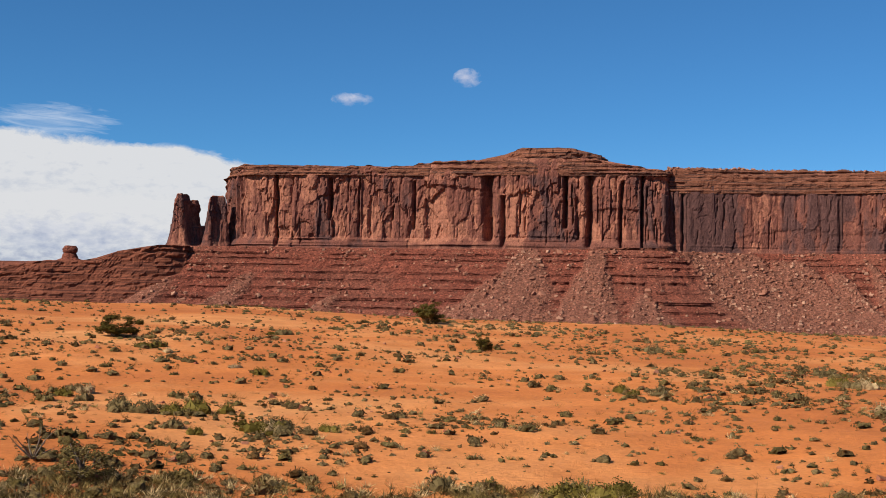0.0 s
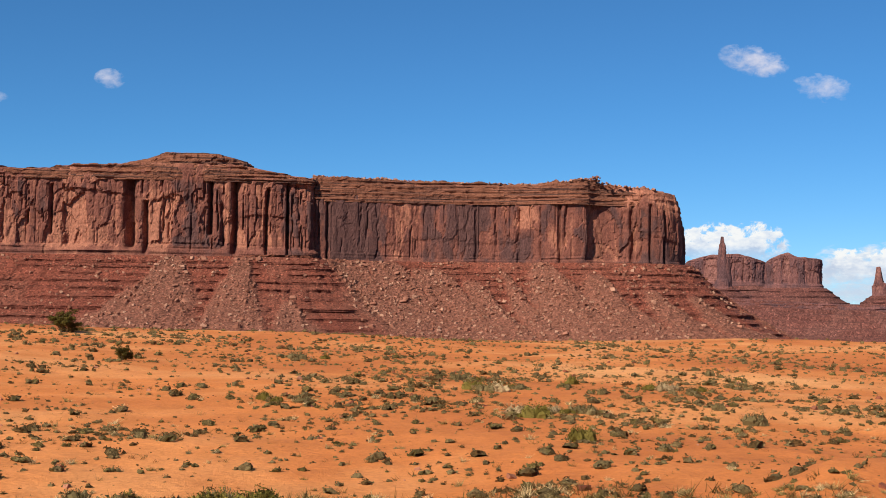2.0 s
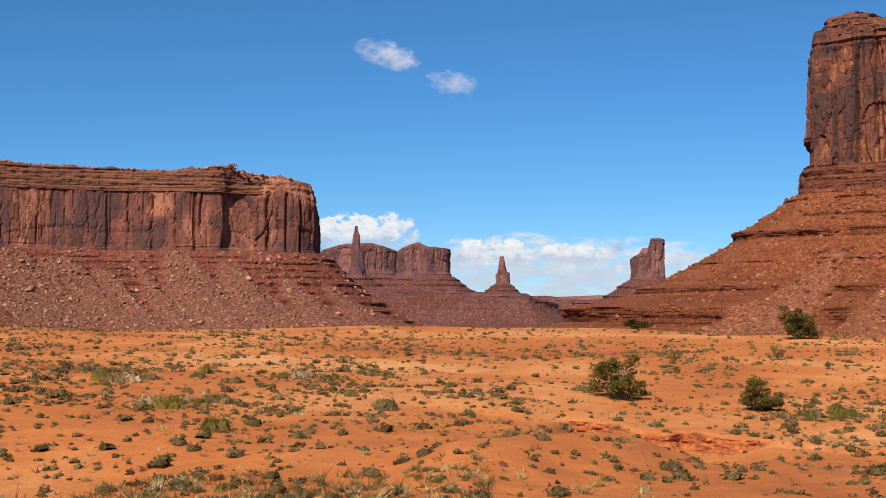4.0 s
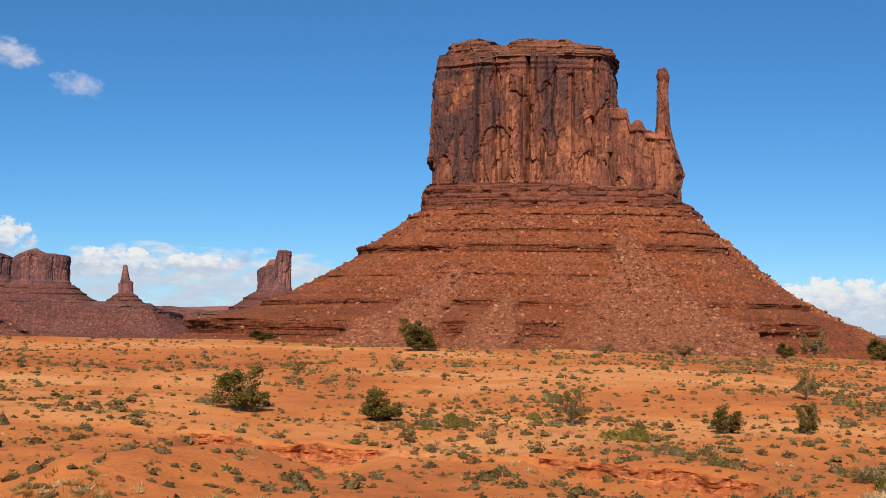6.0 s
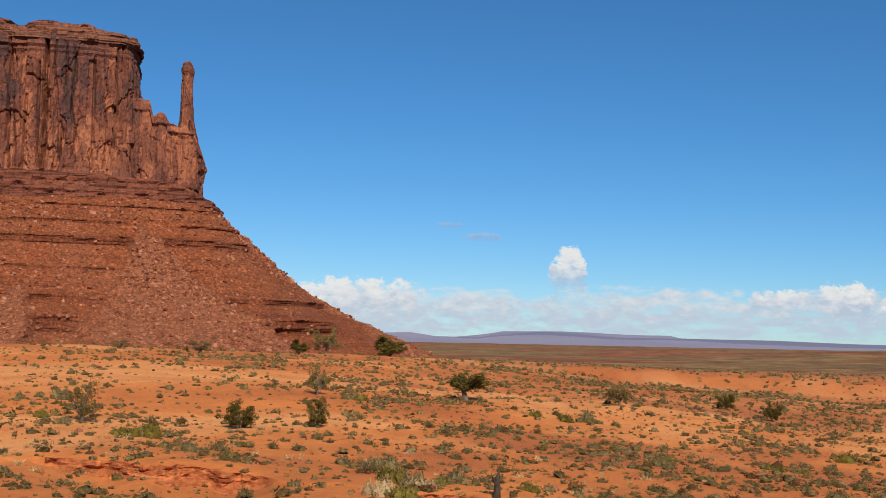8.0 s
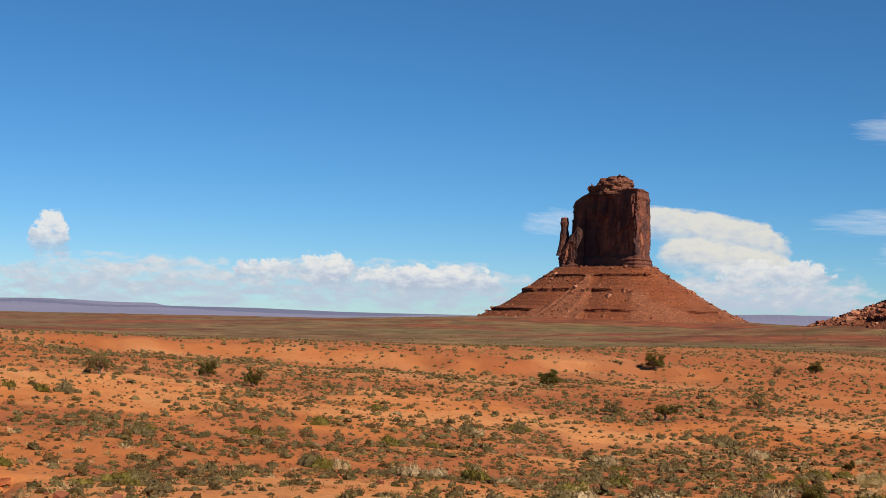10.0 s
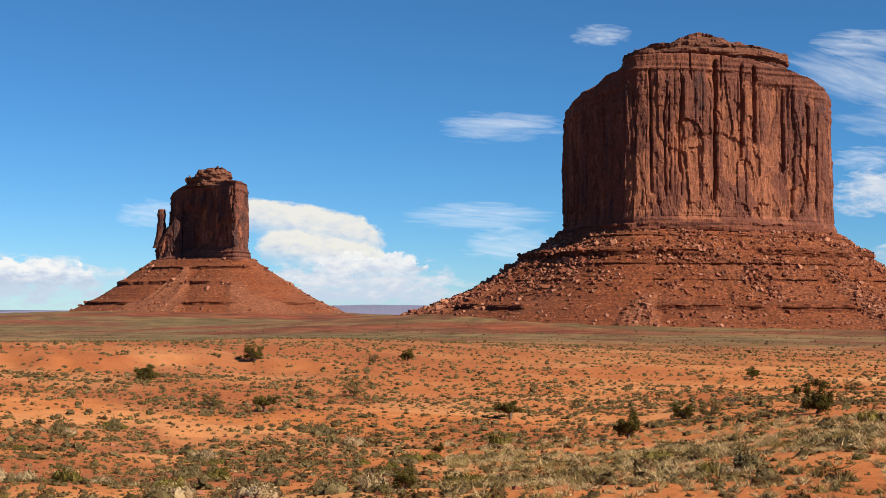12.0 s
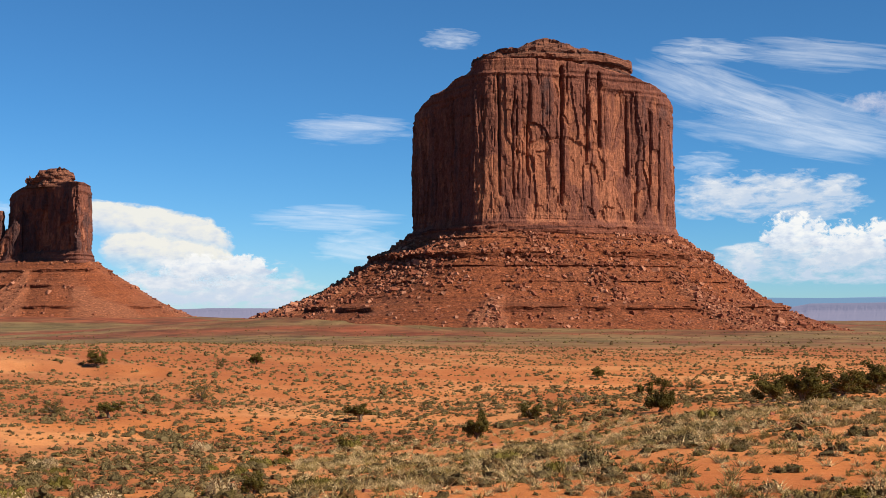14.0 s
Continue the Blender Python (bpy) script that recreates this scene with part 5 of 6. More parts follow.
def blades(rng, centres, size, lean=1.0, narrow=0.5, flat=False, face=None):
    """Two-triangle leaf clumps round the centres, turned at random."""
    n = len(centres)
    a = rng.normal(0, 1, (n, 3))
    a /= np.linalg.norm(a, axis=1)[:, None]
    b = np.cross(a, rng.normal(0, 1, (n, 3)))
    b /= np.linalg.norm(b, axis=1)[:, None]
    if face is not None:
        face = face + rng.normal(0, 0.42, (n, 3))
        a = np.cross(face, a)
        a /= np.linalg.norm(a, axis=1)[:, None]
        b = np.cross(face, a)
        b /= np.linalg.norm(b, axis=1)[:, None]
    a[:, 2] *= lean
    k = (size * rng.uniform(0.6, 1.4, n))[:, None]
    v = np.stack([centres - a * k * 0.5, centres + b * k * narrow, centres + a * k * 0.6, centres - b * k * narrow], 1)
    if flat:
        v = np.stack([centres - a * k * 0.5, centres + b * k * narrow, centres + a * k * 0.5 - b * k * narrow * 0.8], 1)
    f = np.arange(v.shape[0] * v.shape[1]).reshape(n, -1)
    return v.reshape(-1, 3), f


def sprays(rng, c, wide, tall, n, thick):
    """Twigs and leaf sprays that stand out of one point, half of them broad at the tip."""
    d = rng.normal(0, 1, (n, 3))
    d[:, 2] = np.abs(d[:, 2]) + 0.12
    d /= np.linalg.norm(d, axis=1)[:, None]
    tip = d * (wide, wide, tall) * rng.uniform(0.75, 1.15, n)[:, None]
    root = tip * rng.uniform(0.25, 0.6, n)[:, None]
    side = np.cross(d, rng.normal(0, 1, (n, 3)))
    side = side / np.linalg.norm(side, axis=1)[:, None] * (thick * rng.uniform(0.6, 1.4, n))[:, None]
    broad = (np.arange(n) % 2 == 0)[:, None]
    v = np.where(broad[:, None], np.stack([root, tip - side, tip + side], 1), np.stack([root - side, root + side, tip], 1)) + np.asarray(c)
    return v.reshape(-1, 3), np.arange(3 * n).reshape(n, 3)


def mound_shape(seed, sides=6, at=(0, 0), wide=0.40, tall=0.42, rings=((-0.05, 0.95), (0.45, 0.92), (0.85, 0.55))):
    """A lumpy closed dome of twigs and leaf, the body of a low bush."""
    rng = np.random.default_rng(seed)
    v = []
    for z, k in rings:
        for j in range(sides):
            a = 2 * math.pi * (j + rng.uniform(-0.3, 0.3)) / sides
            q = k * rng.uniform(0.75, 1.2)
            v.append((at[0] + wide * q * math.cos(a), at[1] + wide * q * math.sin(a), tall * (z + rng.uniform(-0.1, 0.1))))
    v.append((at[0], at[1], tall))
    f = []
    for r in range(len(rings) - 1):
        for j in range(sides):
            a, b = r * sides + j, r * sides + (j + 1) % sides
            f += [[a, b, b + sides], [a, b + sides, a + sides]]
    f += [[len(v) - 1 - sides + j, len(v) - 1 - sides + (j + 1) % sides, len(v) - 1] for j in range(sides)]
    return np.array(v), np.array(f)


def tussock_shape(seed, sides, n, leaf, wide=0.42, tall=0.42):
    """A small low rounded bush: a lumpy body with a few leaf sprays on it."""
    rng = np.random.default_rng(seed)
    body = mound_shape(seed, sides, (0, 0), wide * 0.86, tall * 0.88, ((-0.06, 0.85), (0.45, 0.95)))
    q = rng.normal(0, 1, (n, 3))
    q[:, 2] = np.abs(q[:, 2]) * 0.8 + 0.1
    q /= np.linalg.norm(q, axis=1)[:, None]
    return merge([body, blades(rng, q * rng.uniform(0.82, 1.12, n)[:, None] * (wide, wide, tall), leaf, 1.0, 0.5, True)])


def bush_shape(seed, lumps, leaves, leaf):
    """A bush about a metre wide: rounded clumps of leaf sprays and twigs round solid bodies."""
    rng = np.random.default_rng(seed)
    pieces = []
    for k in range(lumps):
        d, t = (0 if k == 0 else rng.uniform(0.16, 0.36)), rng.uniform(0, 6.3)
        r, high = rng.uniform(0.17, 0.30), rng.uniform(0.26, 0.48)
        c = np.array([math.cos(t) * d, math.sin(t) * d, 0.0])
        pieces.append(mound_shape(seed * 31 + k, 5, c[:2], r * 0.78, high * 0.80, ((-0.05, 0.95), (0.5, 0.9))))
        n = leaves // lumps
        q = rng.normal(0, 1, (n, 3))
        q[:, 2] = np.abs(q[:, 2]) * 0.9
        q /= np.linalg.norm(q, axis=1)[:, None]
        pieces.append(blades(rng, c + q * rng.uniform(0.78, 1.10, n)[:, None] * (r, r, high), leaf, 1.0, 0.45, True))
        pieces.append(sprays(rng, c, r * 1.1, high * 1.15, n // 6, leaf * 0.22))
    return merge(pieces)


def tuft_shape(seed, stems, tall=0.35, spread=0.22, thick=0.008):
    """A bunch of upright grass blades, each a thin bent pair of triangles."""
    rng = np.random.default_rng(seed)
    v, f = [], []
    for k in range(stems):
        b = rng.normal(0, spread * 0.4, 3) * (1, 1, 0)
        d = np.array([rng.normal(0, spread), rng.normal(0, spread), tall * rng.uniform(0.6, 1.1)])
        side = np.cross(d, rng.normal(0, 1, 3))
        side = side / np.linalg.norm(side) * thick
        v += [b - side * 1.5, b + side * 1.5, b + d]
        f.append([3 * k, 3 * k + 1, 3 * k + 2])
    return np.array(v), np.array(f)


def limb(points, radii, sides=7):
    """A bent tapered round rod through the points."""
    pts = [Vector(p) for p in points]
    v, f = [], []
    for i, (p, r) in enumerate(zip(pts, radii)):
        d = (pts[min(i + 1, len(pts) - 1)] - pts[max(i - 1, 0)]).normalized()
        q = d.to_track_quat("Z", "Y")
        for k in range(sides):
            a = 2 * math.pi * k / sides
            v.append((p + q @ Vector((math.cos(a) * r, math.sin(a) * r, 0)))[:])
    for i in range(len(pts) - 1):
        for k in range(sides):
            f.append([i * sides + k, i * sides + (k + 1) % sides, (i + 1) * sides + (k + 1) % sides, (i + 1) * sides + k])
    return np.array(v), np.array(f)


def merge(pieces):
    vs, fs, base = [], [], 0
    for v, f in pieces:
        vs.append(v)
        fs.append(f + base)
        base += len(v)
    return np.concatenate(vs), np.concatenate(fs)


def juniper_meshes(kind, seed):
    """Trunk, limbs and crown of a tree one metre high and one wide."""
    rng = np.random.default_rng(seed)
    low = {"dense": 0.10, "open": 0.16, "thin": 0.22, "trunk": 0.38}[kind]
    n_limb = {"dense": 9, "open": 10, "thin": 12, "trunk": 9}[kind]
    bend = rng.normal(0, 0.05, 2)
    trunk = limb([(0, 0, -0.06), (bend[0], bend[1], low), (bend[0] * 2.2, bend[1] * 2.2, low + 0.3)], [0.055, 0.042, 0.018])
    rods, clumps = [], []
    for k in range(n_limb):
        a = 2.4 * k + rng.uniform(-0.4, 0.4)
        h = rng.uniform(0.15, 0.88) if kind != "trunk" else rng.uniform(0.5, 0.88)
        reach = (0.44 - 0.26 * max(0, h - 0.45)) * rng.uniform(0.6, 1.05)
        start = (bend[0], bend[1], low * rng.uniform(0.5, 1.1))
        end = np.array([math.cos(a) * reach, math.sin(a) * reach, h])
        mid = np.array(start) * 0.5 + end * 0.5 + rng.normal(0, 0.04, 3)
        rods.append(limb([start, mid, end], [0.024, 0.016, 0.005], 5))
        for q in range(4):
            t = rng.uniform(0.55, 1.08)
            clumps.append((np.array(start) * (1 - t) + end * t + rng.normal(0, 0.055, 3), rng.uniform(0.09, 0.17)))
    if kind in ("dense", "open"):
        for q in range(12 if kind == "dense" else 6):
            d = rng.normal(0, 1, 3)
            d /= np.linalg.norm(d)
            clumps.append((np.array([0, 0, 0.48]) + d * (0.30, 0.30, 0.33), rng.uniform(0.11, 0.19)))
    per = {"dense": 150, "open": 115, "thin": 60, "trunk": 140}[kind]
    pts, ways = [], []
    for c, r in clumps:
        d = rng.normal(0, 1, (per, 3))
        d /= np.linalg.norm(d, axis=1)[:, None]
        pts.append(c + d * (r * rng.uniform(0.35, 1.0, per))[:, None])
        ways.append(d)
    pts, ways = np.concatenate(pts), np.concatenate(ways)
    pts[:, 2] = np.clip(pts[:, 2], 0.03, 1.02)
    pts[:, :2] = np.clip(pts[:, :2], -0.52, 0.52)
    crown = blades(rng, pts, 0.044 if kind != "thin" else 0.036, 1.0, 0.5, True, ways)
    return mesh_from("trunk", *trunk, True), mesh_from("bough", *merge(rods), True), mesh_from("crown", *crown)


TREE_LABEL = {
    "dense": "dense dark green juniper bush rounded to the sandy ground", "open": "ragged green juniper with gaps in its crown",
    "thin": "thin grey-green juniper with bare twigs showing", "trunk": "dark juniper on a bare forked trunk in the sand"}
TREE_KIND = {}


def juniper(az, el, tall, wide, kind):
    """A tree that stands where the bearing meets the ground; height and width as angles from the eye."""
    p, r = stand_on(az, el)
    tall, wide = r * math.tan(radians(tall)), r * math.tan(radians(wide))
    count = len([k for k in TREE_KIND if k[0] == kind])
    key = (kind, int(abs(az) * 10) % 3)
    if key not in TREE_KIND:
        TREE_KIND[key] = juniper_meshes(kind, 200 + count * 7 + len(kind))
        for me, mat in zip(TREE_KIND[key], (BARK, BARK, JUNIPER_GREY if kind == "thin" else JUNIPER)):
            me.materials.append(mat)
    own = thing("juniper_tree", (p[0], p[1], p[2] - 0.02), TREE_LABEL[kind], "tree", "junipers on the sand")
    own.rotation_euler = (0, 0, az * 3.1)
    own.scale = (wide * 1.02, wide * 1.02, tall)
    for name, me in zip(("trunk", "bough", "crown"), TREE_KIND[key]):
        part(name, me, None, own)


juniper(-13.67, -1.2, 1.10, 2.00, "dense")
juniper(-0.58, -0.45, 0.93, 1.47, "dense")
juniper(-8.53, -4.94, 0.64, 0.68, "dense")
juniper(-14.86, -7.17, 1.83, 2.69, "thin")
juniper(1.83, -1.6, 0.68, 0.88, "dense")
juniper(38.37, -3.47, 2.00, 2.44, "open")
juniper(44.29, -3.87, 1.61, 1.96, "dense")
juniper(45.92, -0.87, 1.34, 1.76, "dense")
juniper(52.6, -3.93, 1.83, 1.61, "thin")
juniper(39.26, -0.45, 0.44, 1.34, "dense")
juniper(40.85, -1.85, 0.64, 0.68, "thin")
juniper(45.08, -1.74, 0.73, 0.83, "thin")
juniper(62.63, -0.93, 1.30, 1.52, "thin")
juniper(61.49, -0.97, 0.64, 0.93, "dense")
juniper(65.35, -1.0, 0.90, 1.52, "dense")
juniper(62.32, -2.7, 1.61, 1.12, "thin")
juniper(62.33, -4.07, 1.34, 0.98, "open")
juniper(59.08, -4.15, 1.22, 1.61, "open")
juniper(68.75, -2.84, 1.47, 2.25, "trunk")
juniper(64.54, -5.99, 0.86, 0.98, "thin")
juniper(54.03, -0.87, 0.49, 0.83, "thin")
juniper(57.3, -0.99, 0.64, 1.27, "thin")
juniper(75.25, -2.9, 1.12, 1.32, "thin")
juniper(79.67, -2.92, 0.78, 0.83, "open")
juniper(81.63, -3.37, 0.88, 0.88, "open")
juniper(94.34, -3.0, 0.68, 1.03, "open")
juniper(98.81, -2.2, 0.81, 0.93, "open")
juniper(94.3, -3.04, 0.78, 0.83, "open")
juniper(97.07, -4.23, 0.73, 1.08, "thin")
juniper(99.32, -4.37, 0.83, 1.22, "trunk")
juniper(103.08, -3.76, 0.78, 1.12, "thin")
juniper(103.92, -2.32, 0.44, 0.64, "thin")
juniper(105.38, -2.23, 0.56, 0.73, "open")
juniper(109.81, -4.7, 0.93, 1.37, "trunk")
juniper(114.86, -5.47, 1.22, 1.22, "dense")
juniper(105.31, -7.63, 1.03, 1.22, "open")
juniper(120.0, -2.76, 0.39, 0.64, "dense")
juniper(106.75, -6.14, 0.44, 0.54, "dense")
juniper(112.5, -4.26, 0.49, 0.44, "thin")
juniper(122.56, -4.23, 1.66, 1.61, "dense")
juniper(120.07, -2.74, 0.34, 0.59, "dense")
juniper(127.24, -3.77, 1.37, 1.81, "open")
juniper(128.61, -3.75, 1.56, 2.05, "dense")
juniper(130.03, -3.49, 1.42, 1.86, "open")
juniper(131.3, -3.33, 1.27, 1.71, "dense")
juniper(118.25, -4.48, 0.83, 1.27, "thin")
juniper(117.16, -4.58, 0.83, 1.12, "open")
juniper(124.06, -3.29, 0.54, 0.98, "thin")


def dead_stump(az, el):
    p, r = stand_on(az, el)
    own = thing("dead_stump", p, "dark weathered juniper stump leaning on the wash bank", "stump")
    part("stem", mesh_from("stem", *limb([(0, 0, -0.1), (0.05, 0, 0.35), (0.22, 0.05, 0.75), (0.28, 0.02, 1.0)], [0.16, 0.13, 0.09, 0.03]), True), OLD_BARK, own)
    part("branch", mesh_from("branch", *limb([(0.1, 0, 0.4), (-0.1, 0.1, 0.7), (-0.16, 0.16, 0.95)], [0.06, 0.04, 0.012]), True), OLD_BARK, own)


dead_stump(70.1, -7.0)


def dead_bush(az, el, size):
    p, r = stand_on(az, el)
    rng = np.random.default_rng(int(az * 10) % 97)
    own = thing("dead_bush", p, "bare grey twigs of a dead desert bush", "dead bush")
    for k in range(9):
        a = k * 0.7 + rng.uniform(-0.3, 0.3)
        d = np.array([math.cos(a), math.sin(a), rng.uniform(0.5, 1.3)]) * size * 0.5
        part("twig", mesh_from("twig", *limb([(0, 0, -0.03), d * 0.5 + rng.normal(0, 0.05, 3), d], [0.035, 0.02, 0.006], 5), True), BARK, own)


dead_bush(-16.9, -6.2, 1.5)
dead_bush(119.2, -3.9, 1.6)


def scatter(rng, n, r0, r1, a0=-23.0, a1=136.0, power=1.0):
    """Random places in a ring sector, thinned by the cover."""
    az = rng.uniform(a0, a1, n * 4)
    u = rng.random(n * 4)
    r = (r0 ** (2 - power) + u * (r1 ** (2 - power) - r0 ** (2 - power))) ** (1 / (2 - power))
    x, y = r * np.sin(np.radians(az)), r * np.cos(np.radians(az))
    keep = rng.random(n * 4) < cover(x, y) * (0.35 + 0.9 * smooth(-0.12, 0.22, fbm(x / 5, y / 5, 0, 3, 63)))
    x, y, r = x[keep][:n], y[keep][:n], r[keep][:n]
    return np.stack([x, y, ground_z(x, y)], 1), r


def plant_shrubs():
    """The larger bushes near the wash and the foot of the slope, one object each."""
    rng = np.random.default_rng(77)
    sets = []
    for k in range(9):
        mat, label = ((SAGE, "grey-green sagebrush on orange sand"), (GREEN, "olive-green rabbitbrush on orange sand"), (DRY, "dry straw-coloured brush on orange sand"))[(0, 0, 1, 0, 1, 1, 0, 2, 1)[k]]
        me = mesh_from("bush", *bush_shape(300 + k, 9, 560, 0.055))
        me.materials.append(mat)
        sets.append((me, label))
    middle, r = scatter(rng, 105, 36, 105, power=0.7)
    pos = np.repeat(middle, rng.integers(1, 6, len(middle)), axis=0)[:290]
    pos = pos + rng.normal(0, 0.75, pos.shape) * (1.3, 1.3, 0)
    pos[:, 2] = ground_z(pos[:, 0], pos[:, 1])
    for p in pos:
        me, label = sets[rng.integers(0, len(sets))]
        ob = tagged(new("desert_shrub", me), label, "shrub", "shrubs on the sand")
        k = rng.uniform(0.55, 1.45)
        ob.matrix_world = Matrix.LocRotScale(Vector(p) - Vector((0, 0, 0.03)), Euler((0, 0, rng.uniform(0, 6.3))), (k * rng.uniform(0.9, 1.5), k, k * rng.uniform(0.8, 1.25)))


ALL = (-23.0, 136.0)


def plant_stuff():
    rng = np.random.default_rng(78)
    mid = [bush_shape(400 + k, 4, 110, 0.085) for k in range(8)]
    low = [tussock_shape(500 + k, 5, 18, 0.16) for k in range(10)]
    tiny = [tussock_shape(530 + k, 4, 4, 0.26) for k in range(10)]
    far = [tussock_shape(550 + k, 4, 3, 0.28, 0.42, 0.46) for k in range(8)]
    grass = [tuft_shape(600 + k, 12) for k in range(8)]
    plume = [tuft_shape(640 + k, 40, 0.32, 0.19, 0.013) for k in range(6)]
    for name, mat, label, cat, lots in (
            ("low_scrub", SCRUB, "low grey-green scrub scattered over orange sand", "scrub",
             ((mid, 1300, 33, 150, 0.8, 0.35, 1.25, *ALL), (mid, 230, 34, 42, 0.5, 0.4, 0.9, -23, 33), (low, 10500, 34, 170, 0.8, 0.3, 1.05, *ALL), (mid, 120, 35, 80, 0.6, 0.5, 1.2, 107, 136),
              (tiny, 26000, 34, 160, 0.9, 0.14, 0.6, *ALL), (far, 20000, 80, 430, 0.6, 0.35, 1.25, 50, 136), (far, 2200, 110, 330, 0.6, 0.4, 1.1, -23, 50), (far, 5500, 330, 1250, 0.5, 0.9, 2.4, *ALL))),
            ("dry_grass", GRASS, "short dry grass tufts on orange sand", "grass",
             ((grass, 6500, 31, 110, 0.9, 0.35, 1.0, *ALL), (grass, 3500, 60, 190, 0.6, 0.5, 1.1, *ALL), (grass, 1200, 34, 42, 0.5, 0.9, 1.5, -23, 33))),
            ("bunch_grass", STRAW, "pale straw-coloured bunch grass on the near sandy slope", "grass",
             ((plume, 3600, 31, 95, 0.6, 0.5, 1.35, 107, 136), (plume, 700, 34, 42, 0.6, 0.6, 1.2, -23, 40), (plume, 500, 34, 70, 0.6, 0.5, 1.0, -23, 108)))):
        pieces = []
        for shapes, n, r0, r1, power, s0, s1, a0, a1 in lots:
            pos, r = scatter(rng, n, r0, r1, a0, a1, power)
            pieces.append(strew(shapes, pos - np.array([0, 0, 0.02]), s0 + (s1 - s0) * rng.random(len(pos)) ** 2.2, rng, 0.85))
        v, f = merge(pieces)
        ob = tagged(new(name, mesh_from(name, v, f)), label, cat, kind="stuff")
        ob.data.materials.append(mat)


plant_shrubs()
plant_stuff()


def sand_stones():
    rng = np.random.default_rng(90)
    pos, r = scatter(rng, 1500, 32, 130, power=0.4)
    v, f = strew(STONES, pos, 0.06 + 0.28 * rng.random(len(pos)) ** 4, rng)
    ob = tagged(new("loose_stones", mesh_from("loose_stones", v, f)), "small red and pale stones lying on the sand", "stones", kind="stuff")
    ob.data.materials.append(RUBBLE)


sand_stones()


# ---- clouds, on a far backdrop ----
def cloud_mat(kind):
    """hard-edged heaps, level banks, thin wisps, small puffs, grey shreds"""
    m = Nodes("cloud_" + kind)
    uv = m.t.nodes.new("ShaderNodeUVMap")
    sep = m.t.nodes.new("ShaderNodeSeparateXYZ")
    m.link(uv.outputs[0], sep.inputs[0])
    u, v = sep.outputs[0], sep.outputs[1]
    k = 57.3 / 4870
    u2, v2 = m.math("MULTIPLY", u, u), m.math("MULTIPLY", v, v)
    if kind in ("heap", "bank", "sheet", "anvil"):
        u2 = m.math("POWER", u2, 2.0)
    env = m.math("SUBTRACT", m.math("SUBTRACT", 1.0, u2), v2)
    flat = {"sheet": 1.6, "heap": 1.3, "bank": 3.0, "anvil": 2.0, "wisp": 4.5, "puff": 1.5, "grey": 2.2}[kind]
    size = {"sheet": 0.5, "heap": 1.9, "bank": 0.8, "anvil": 0.6, "wisp": 0.5, "puff": 1.5, "grey": 1.3}[kind]
    n = m.noise(m.mapped((k * size, k * size, k * size * flat)), 1.0, 9 if kind != "wisp" else 4, 0.62 if kind != "wisp" else 0.55, 0.25 if kind != "wisp" else 0.4)
    if kind == "wisp":
        info = m.t.nodes.new("ShaderNodeObjectInfo")
        along = m.t.nodes.new("ShaderNodeCombineXYZ")
        m.link(m.math("MULTIPLY", u, 1.1), along.inputs[0])
        m.link(m.math("ADD", m.math("MULTIPLY", v, 2.4), m.math("MULTIPLY", u, 0.5)), along.inputs[1])
        m.link(m.math("MULTIPLY", info.outputs["Random"], 40.0), along.inputs[2])
        n = m.noise(along.outputs[0], 1.3, 7, 0.60, 0.7)
    gain, wild = {"sheet": (1.7, 1.7), "heap": (0.8, 2.6), "bank": (0.6, 2.4), "anvil": (1.3, 2.1), "wisp": (0.62, 1.6), "puff": (0.75, 2.4), "grey": (0.7, 2.2)}[kind]
    val = m.math("ADD", m.math("MULTIPLY", env, gain), m.math("MULTIPLY", m.math("SUBTRACT", n, 0.5), wild))
    lo, hi, most = {"sheet": (0.20, 0.55, 0.98), "heap": (0.20, 0.50, 0.95), "bank": (0.05, 0.60, 0.90), "anvil": (0.20, 0.55, 0.95), "wisp": (0.10, 1.3, 0.54), "puff": (0.10, 1.2, 0.60), "grey": (0.2, 0.8, 0.5)}[kind]
    alpha = m.math("MULTIPLY", m.ramp(val, (lo, 0.0), (hi, 1.0)), most)
    alpha = m.math("MULTIPLY", alpha, m.ramp(env, (0.0, 0.0), (0.15, 1.0)))
    if kind in ("heap", "anvil"):
        alpha = m.math("MULTIPLY", alpha, m.ramp(m.math("ADD", m.math("MULTIPLY", v, 0.5), 0.5), (0.05, 0.0), (0.5, 1.0)))
    # sunlit tops and shaded bases are painted by height and noise
    shade = m.noise(m.mapped((k * 1.6, k * 1.6, k * 3.2)), 1.0, 7, 0.6)
    light_by_height = m.math("ADD", m.math("MULTIPLY", v, 0.32), shade)
    tones = {"sheet": ((0.18, (0.42, 0.46, 0.57)), (0.36, (0.60, 0.63, 0.69)), (0.58, (0.72, 0.73, 0.75))),
             "heap": ((0.34, (0.50, 0.58, 0.72)), (0.52, (0.72, 0.77, 0.84)), (0.68, (0.90, 0.90, 0.88))),
             "bank": ((0.34, (0.55, 0.64, 0.77)), (0.52, (0.60, 0.67, 0.77)), (0.76, (0.78, 0.80, 0.83))),
             "anvil": ((0.25, (0.52, 0.60, 0.72)), (0.46, (0.72, 0.74, 0.76)), (0.66, (0.84, 0.82, 0.75))),
             "wisp": ((0.3, (0.80, 0.86, 0.94)), (0.7, (0.93, 0.95, 0.98))),
             "puff": ((0.30, (0.56, 0.58, 0.72)), (0.7, (0.84, 0.80, 0.84))),
             "grey": ((0.35, (0.36, 0.42, 0.58)), (0.7, (0.56, 0.60, 0.72)))}[kind]
    col = m.ramp(light_by_height, *tones)
